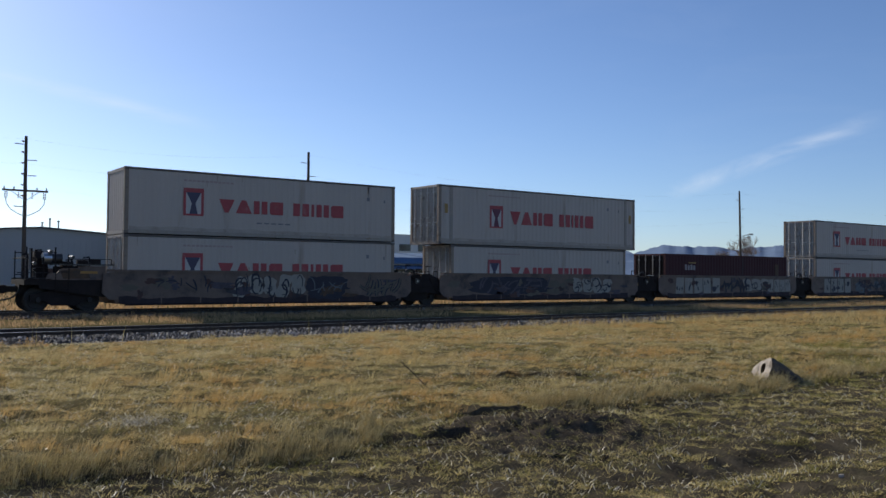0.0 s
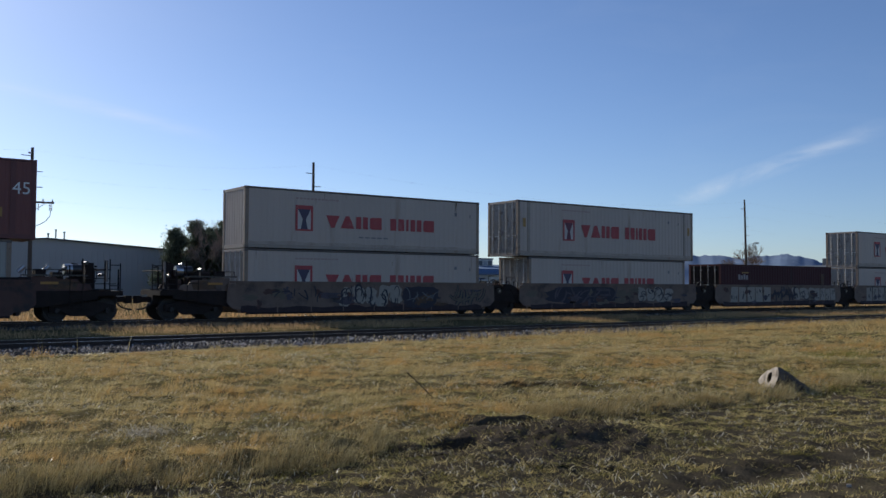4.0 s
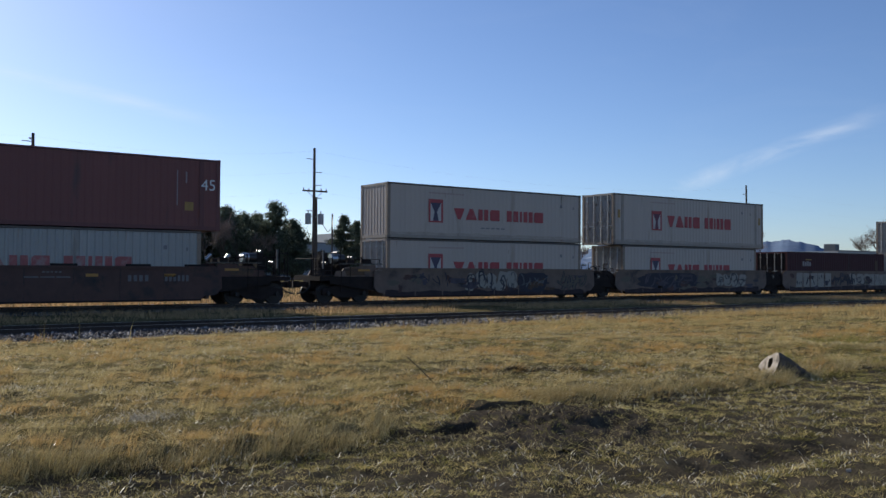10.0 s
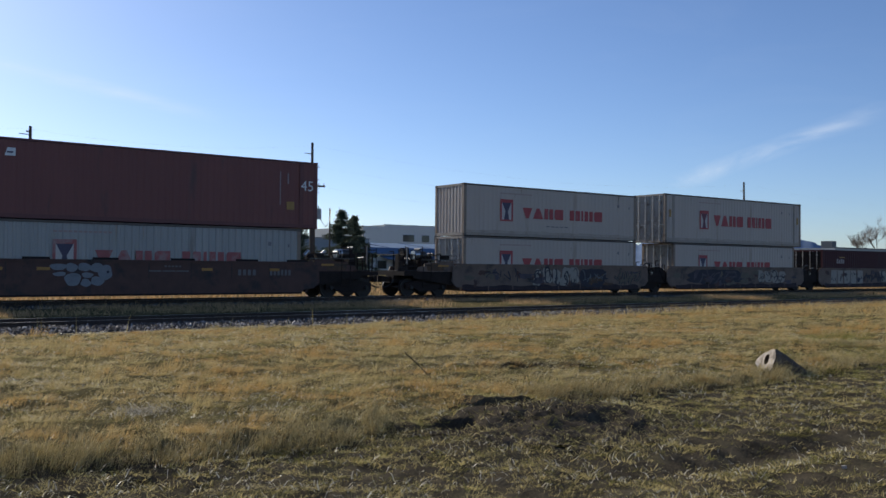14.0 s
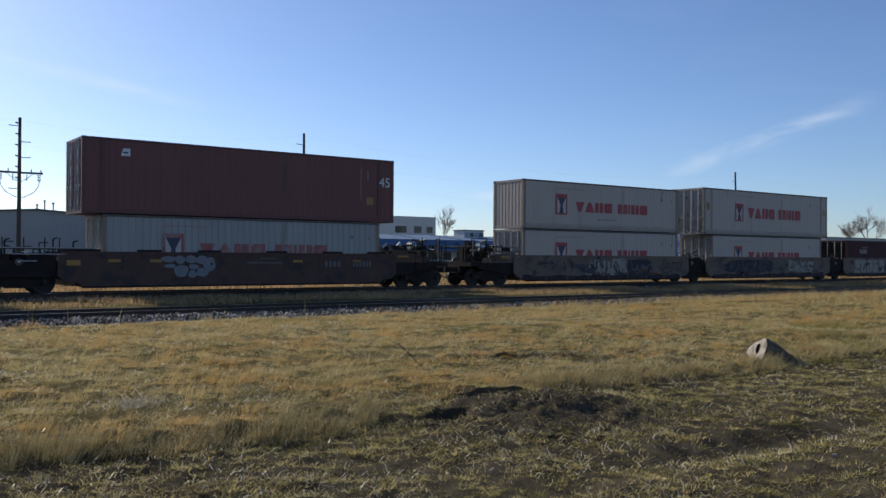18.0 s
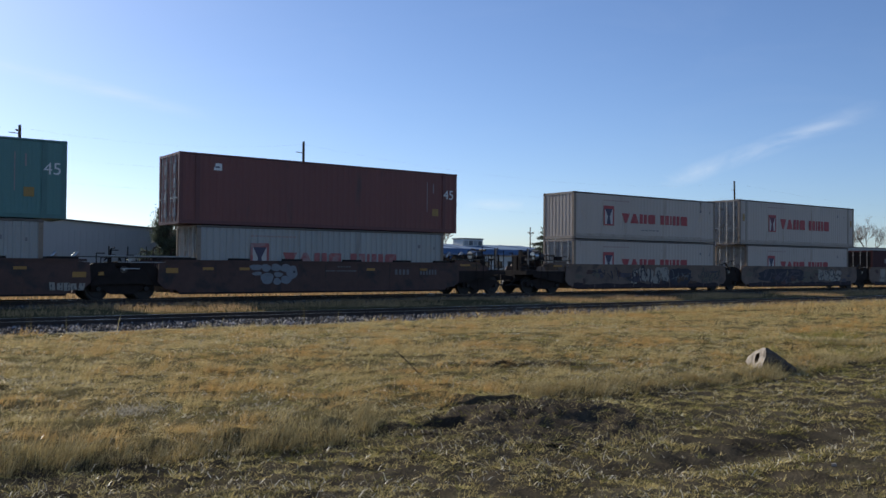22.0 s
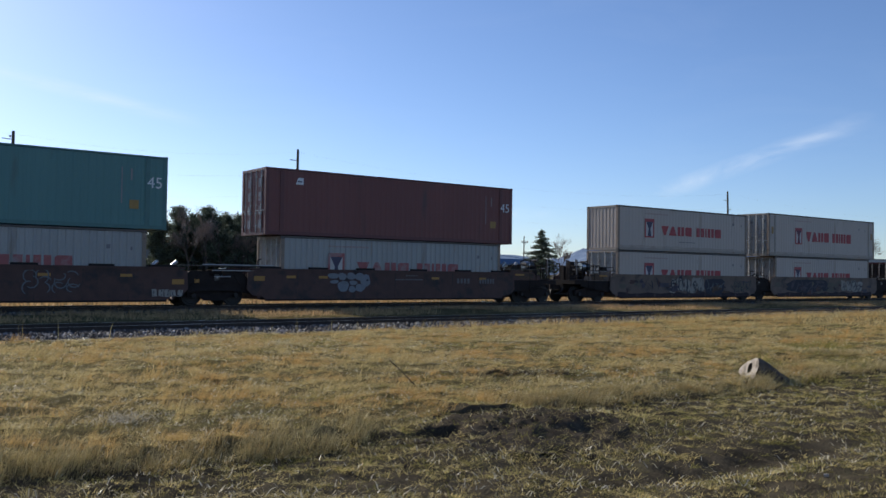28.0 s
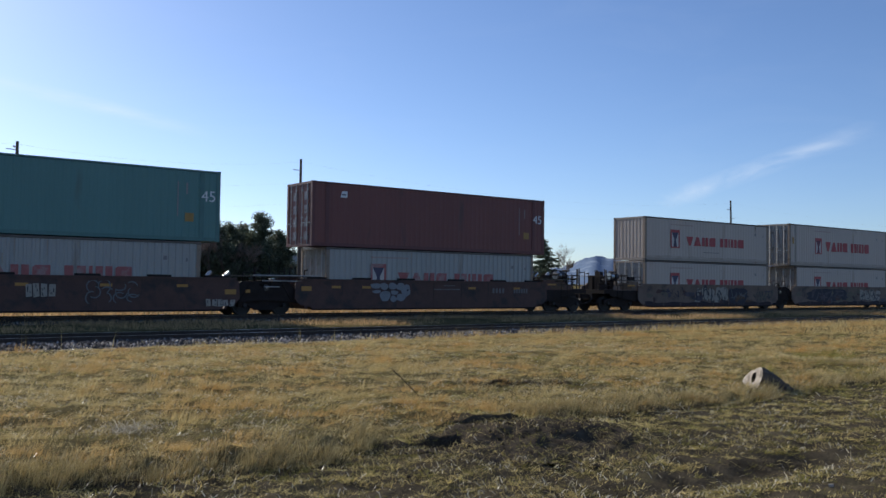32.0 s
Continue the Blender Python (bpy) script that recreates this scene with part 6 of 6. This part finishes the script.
for k, (az, h) in enumerate(((20.2, 9.6), (21.3, 9.0), (22.2, 9.8), (23.3, 8.4), (18.9, 7.6))):
    bare_tree(az, 79 + k, h, 0.55, 60 + k, "leafless brown tree before the pines", 8, depth=6)
pine(28.8, 84, 7.4, 3.7, 31, "dark pointed spruce beside the pole", needles=20000)
pine(29.6, 86, 6.9, 3.6, 32, "dark pointed spruce beside the pole", needles=20000)
pine(42.85, 95, 8.0, 4.8, 33, "dark pointed spruce near the blue-roofed building", needles=20000)
bare_tree(44.0, 104, 9.4, 0.45, 71, "slender leafless tree beside a spruce", 7, depth=6)
bare_tree(36.0, 150, 17.0, 0.55, 79, "slender leafless tree behind the office", 7, depth=6)
bare_tree(55.4, 95, 13.8, 0.75, 83, "leafless bush-like tree near the lamp pole", 12, depth=6)
bare_tree(53.2, 120, 11.2, 0.5, 74, "small leafless tree by the track", 6, depth=6)
bare_tree(61.9, 110, 17.5, 0.75, 75, "broad old leafless tree with spreading limbs", 7, depth=6)
bare_tree(60.9, 112, 15.5, 0.7, 77, "broad old leafless tree with spreading limbs", 7, depth=6)
bare_tree(7.9, 75, 9.0, 0.5, 76, "leafless tree in front of the warehouse", 4)


# ---- distance ----
def ridge_z(az):
    """Elevation of the mountain skyline in degrees."""
    return float(np.interp(az, [-60, -20, 10, 30, 40, 43, 44.6, 45.4, 46.2, 47.0, 48.0, 49.2, 50.1, 51.4, 52.8, 54.2, 55.4, 56.8, 57.8, 58.7, 60, 64, 75, 100],
                           [0.6, 0.5, 0.6, 0.8, 0.9, 1.0, 1.30, 1.72, 1.9, 1.75, 1.52, 1.85, 2.05, 1.92, 1.93, 1.75, 1.9, 2.0, 1.78, 1.5, 1.25, 1.0, 0.8, 0.6]))


m_b = Build()
m_b.smooth = True
rows_m = []
for f in (0.0, 0.25, 0.5, 0.75, 1.0):
    row = []
    for i in range(1201):
        az = -50 + i * 0.125
        el = ridge_z(az) + 0.08 * noise.noise((az * 0.9, 0.0, 3.0)) + f ** 3 * (0.09 * noise.noise((az * 2.7, 0.0, 7.0)) + 0.05 * noise.noise((az * 7.5, 0.0, 2.0)))
        dist = 3300 + 900 * f + 160 * noise.noise((az * 0.5, f * 3.0, 1.0))
        z = math.tan(radians(el)) * dist * (f ** 0.8) * (1 + (0.16 * noise.noise((az * 1.3, f * 4.0, 2.0)) if f < 1 else 0)) - 2
        row.append((dist * math.sin(radians(az)), dist * math.cos(radians(az)), z))
    rows_m.append(row)
m_b.sheet(rows_m)
solid("mountains", m_b, mountain_mat, "distant hazy blue mountain range with traces of snow", "mountains", kind="structure")


# ---- foreground things ----
def rock_thing():
    """Broken concrete pipe stub: a pale hollow end and a body that tapers into the grass."""
    bm = bmesh.new()
    rings, n = 12, 28
    grid = []
    for i in range(rings):
        f = i / (rings - 1)
        row = []
        for k in range(n):
            w = 2 * math.pi * k / n
            r = (0.235 - 0.05 * f) * (1 + 0.16 * math.cos(2 * w + 0.6) + 0.10 * math.cos(3 * w) + 0.05 * math.cos(5 * w + 1))
            x, y, z = -0.27 + 0.54 * f, r * math.cos(w) * 1.05, r * math.sin(w) - 0.07 * f * f
            v = Vector((x, y, z))
            v += Vector((1, 1, 1)) * 0.04 * noise.noise(v * 5) + Vector((0.5, 1, 1)) * 0.018 * noise.noise(v * 17)
            row.append(bm.verts.new(v))
        grid.append(row)
    hole = []
    for depth, rad in ((0.0, 0.07), (0.16, 0.055)):
        row = []
        for k in range(n):
            w = 2 * math.pi * k / n
            v = Vector((-0.27 + depth, rad * math.cos(w) - 0.02, rad * math.sin(w) + 0.08))
            row.append(bm.verts.new(v + Vector((1, 1, 1)) * 0.008 * noise.noise(v * 25)))
        hole.append(row)
    for rows in (grid, hole):
        for a, b in zip(rows, rows[1:]):
            for k in range(n):
                q = (a[k], a[(k + 1) % n], b[(k + 1) % n], b[k])
                bm.faces.new(q if rows is hole else q[::-1])
    for k in range(n):
        bm.faces.new((grid[0][k], grid[0][(k + 1) % n], hole[0][(k + 1) % n], hole[0][k]))
    bm.faces.new(grid[-1])
    bm.faces.new(hole[-1])
    bm.normal_update()
    # shade is painted: sunlit end keeps pale concrete, the body takes the dark copy
    for fc in bm.faces:
        fc.material_index = 1 if fc.calc_center_median().x > -0.25 else 0
    bmesh.ops.recalc_face_normals(bm, faces=bm.faces)
    for v in bm.verts:
        v.co *= 1.18
    me = bpy.data.meshes.new("concrete_lump")
    bm.to_mesh(me)
    bm.free()
    x, y = 12.2, 8.0
    me.materials.append(concrete)
    me.materials.append(concrete_shade)
    return solid("concrete_lump", me, concrete, "broken pale concrete lump with a round hole, lying in the grass", "rubble", m=pose(x, y, ground_z(x, y) - 0.02, 0, 17, -34))


rock_thing()
st = Build()
pts = [(6.73, 10.36, 0.25), (6.82, 10.29, 0.15), (6.90, 10.24, 0.06), (6.97, 10.19, -0.03), (7.05, 10.14, -0.12)]
pts = [(x * 0.945, y * 0.945, 1.487 + (z - 1.487) * 0.945) for x, y, z in pts]
for a, b in zip(pts, pts[1:]):
    st.tube(a, b, 0.007, 0.009, 6)
solid("dead_stick", st, brush_dark, "thin dead brown stick leaning in the grass", "stick")
# dug-out dark soil of the burrow, with clods
mb = Build()
mb.smooth = True
ux, uy = np.arange(3.9, 9.9, 0.03), np.arange(3.4, 8.1, 0.03)
inside = lambda x, y: bump_at(x, y, 5.8, 6.35, 1.35, 1.0, 0.7) + 0.35 * bump_at(x, y, 4.8, 6.7, 0.5, 0.3) + 0.22 * noise.noise((x * 2.3, y * 2.3, 4.4)) + 0.1 * noise.noise((x * 8, y * 8, 1.4)) > 0.42
mv = {}
for i in range(len(ux) - 1):
    for j in range(len(uy) - 1):
        if inside(ux[i], uy[j]):
            q = []
            for a, b in ((i, j), (i + 1, j), (i + 1, j + 1), (i, j + 1)):
                if (a, b) not in mv:
                    x, y = float(ux[a]), float(uy[b])
                    mv[a, b] = len(mb.v)
                    mb.v.append((x, y, ground_z(x, y) + 0.012 + 0.012 * noise.noise((x * 5, y * 5, 6.0)) + 0.010 * noise.noise((x * 8, y * 13, 6.0)) + 0.009 * noise.noise((x * 16, y * 24, 2.0))))
                q.append(mv[a, b])
            mb.f.append(tuple(q))
solid("burrow_mound", mb, soil_dark, "low heap of dark dug-out soil around animal burrows", "soil heap")
n = 500
cx, cy = RNG.normal(6.0, 1.0, n), RNG.normal(6.5, 0.5, n)
clods = stone_mesh(cx, cy, 0.0, 0.0)
co = np.empty(len(clods.vertices) * 3, dtype=np.float32)
clods.vertices.foreach_get("co", co)
co = co.reshape(-1, 5, 3)
mid = co.mean(axis=1, keepdims=True)
co = (co - mid) * RNG.uniform(0.12, 0.34, (n, 1, 1))
co[..., 0] += cx[:, None]
co[..., 1] += cy[:, None]
co[..., 2] += (height_at(cx, cy) + 0.02)[:, None]
clods.vertices.foreach_set("co", co.ravel())
grow = lambda x, y: (y < field_edge(x) + 0.3) & (np.hypot((x - 5.8) / 1.6, (y - 6.3) / 1.2) < 1) & (np.hypot(x - 4.93, y - 6.78) > 0.2) & (np.hypot((x - 6.08) * 0.6, y - 7.38) > 0.18)
tufts("mound_tufts", 2200, 6.5, 11.5, grow, 12, 0.065, 0.05, 0.0026, 1.2, 0.25, olive_grass, "thin dry grass on the burrow heap", 2.4, 19.0, -0.05)
xs, ys = scatter(32000, 6.5, 11.5, grow, 2.4, 29.0, 0.0)
blades("mound_straw", xs, ys, height_at(xs, ys) + 0.03, RNG.uniform(0.03, 0.13, len(xs)), 0.0028, 0.2, 0.85, straw_mat, "dull straw strewn over the burrow heap")
solid("soil_clods", clods, soil_dark, "crumbled dark soil clods on the burrow heap", "soil", kind="stuff")
r = random.Random(5)
for x, y in ((6.75, 7.05), (6.7, 3.85)):
    pb = Build().prism([(-0.02, -0.012), (0.018, -0.015), (0.024, 0.01), (-0.012, 0.015)], "z", -0.01, 0.012)
    solid("pebble", pb, concrete, "small pale stone on the soil", "stone", group="small pale stones", m=pose(x, y, ground_z(x, y) + 0.01, 5, 5, r.uniform(0, 180)))


# ---- motion of the train ----
ADVANCE = [9.51, 10.60, 11.77, 12.96, 14.15, 15.32, 16.48, 17.62, 18.74, 19.86, 20.98, 22.10, 23.22, 24.35, 25.47, 26.59, 27.69, 28.76, 29.81, 30.81, 31.76, 32.66, 33.49, 34.27, 34.99, 35.66, 36.29, 36.88, 37.45, 37.99, 38.52, 39.02, 39.49]


def place(t):
    """Place of the train along the track at t seconds."""
    k = min(int(t), 31)
    p = ADVANCE
    i0, i1, i2, i3 = p[max(k - 1, 0)], p[k], p[k + 1], p[min(k + 2, 32)]
    u = t - k
    m1, m2 = (i2 - i0) / (2 if k else 1), (i3 - i1) / (2 if k < 31 else 1)
    return (2 * u ** 3 - 3 * u * u + 1) * i1 + (u ** 3 - 2 * u * u + u) * m1 + (3 * u * u - 2 * u ** 3) * i2 + (u ** 3 - u * u) * m2


def motions():
    for ob, x, y, z in MOVERS:
        walk(ob, [(t, pose(place(t) + x, y, z)) for t in range(33)])
    for ob, x in WHEELSETS:
        walk(ob, [(t * 0.4, pose(x, 0, 0.425, 0, math.degrees((place(t * 0.4) - ADVANCE[0]) / 0.425), 0)) for t in range(81)])


motions()
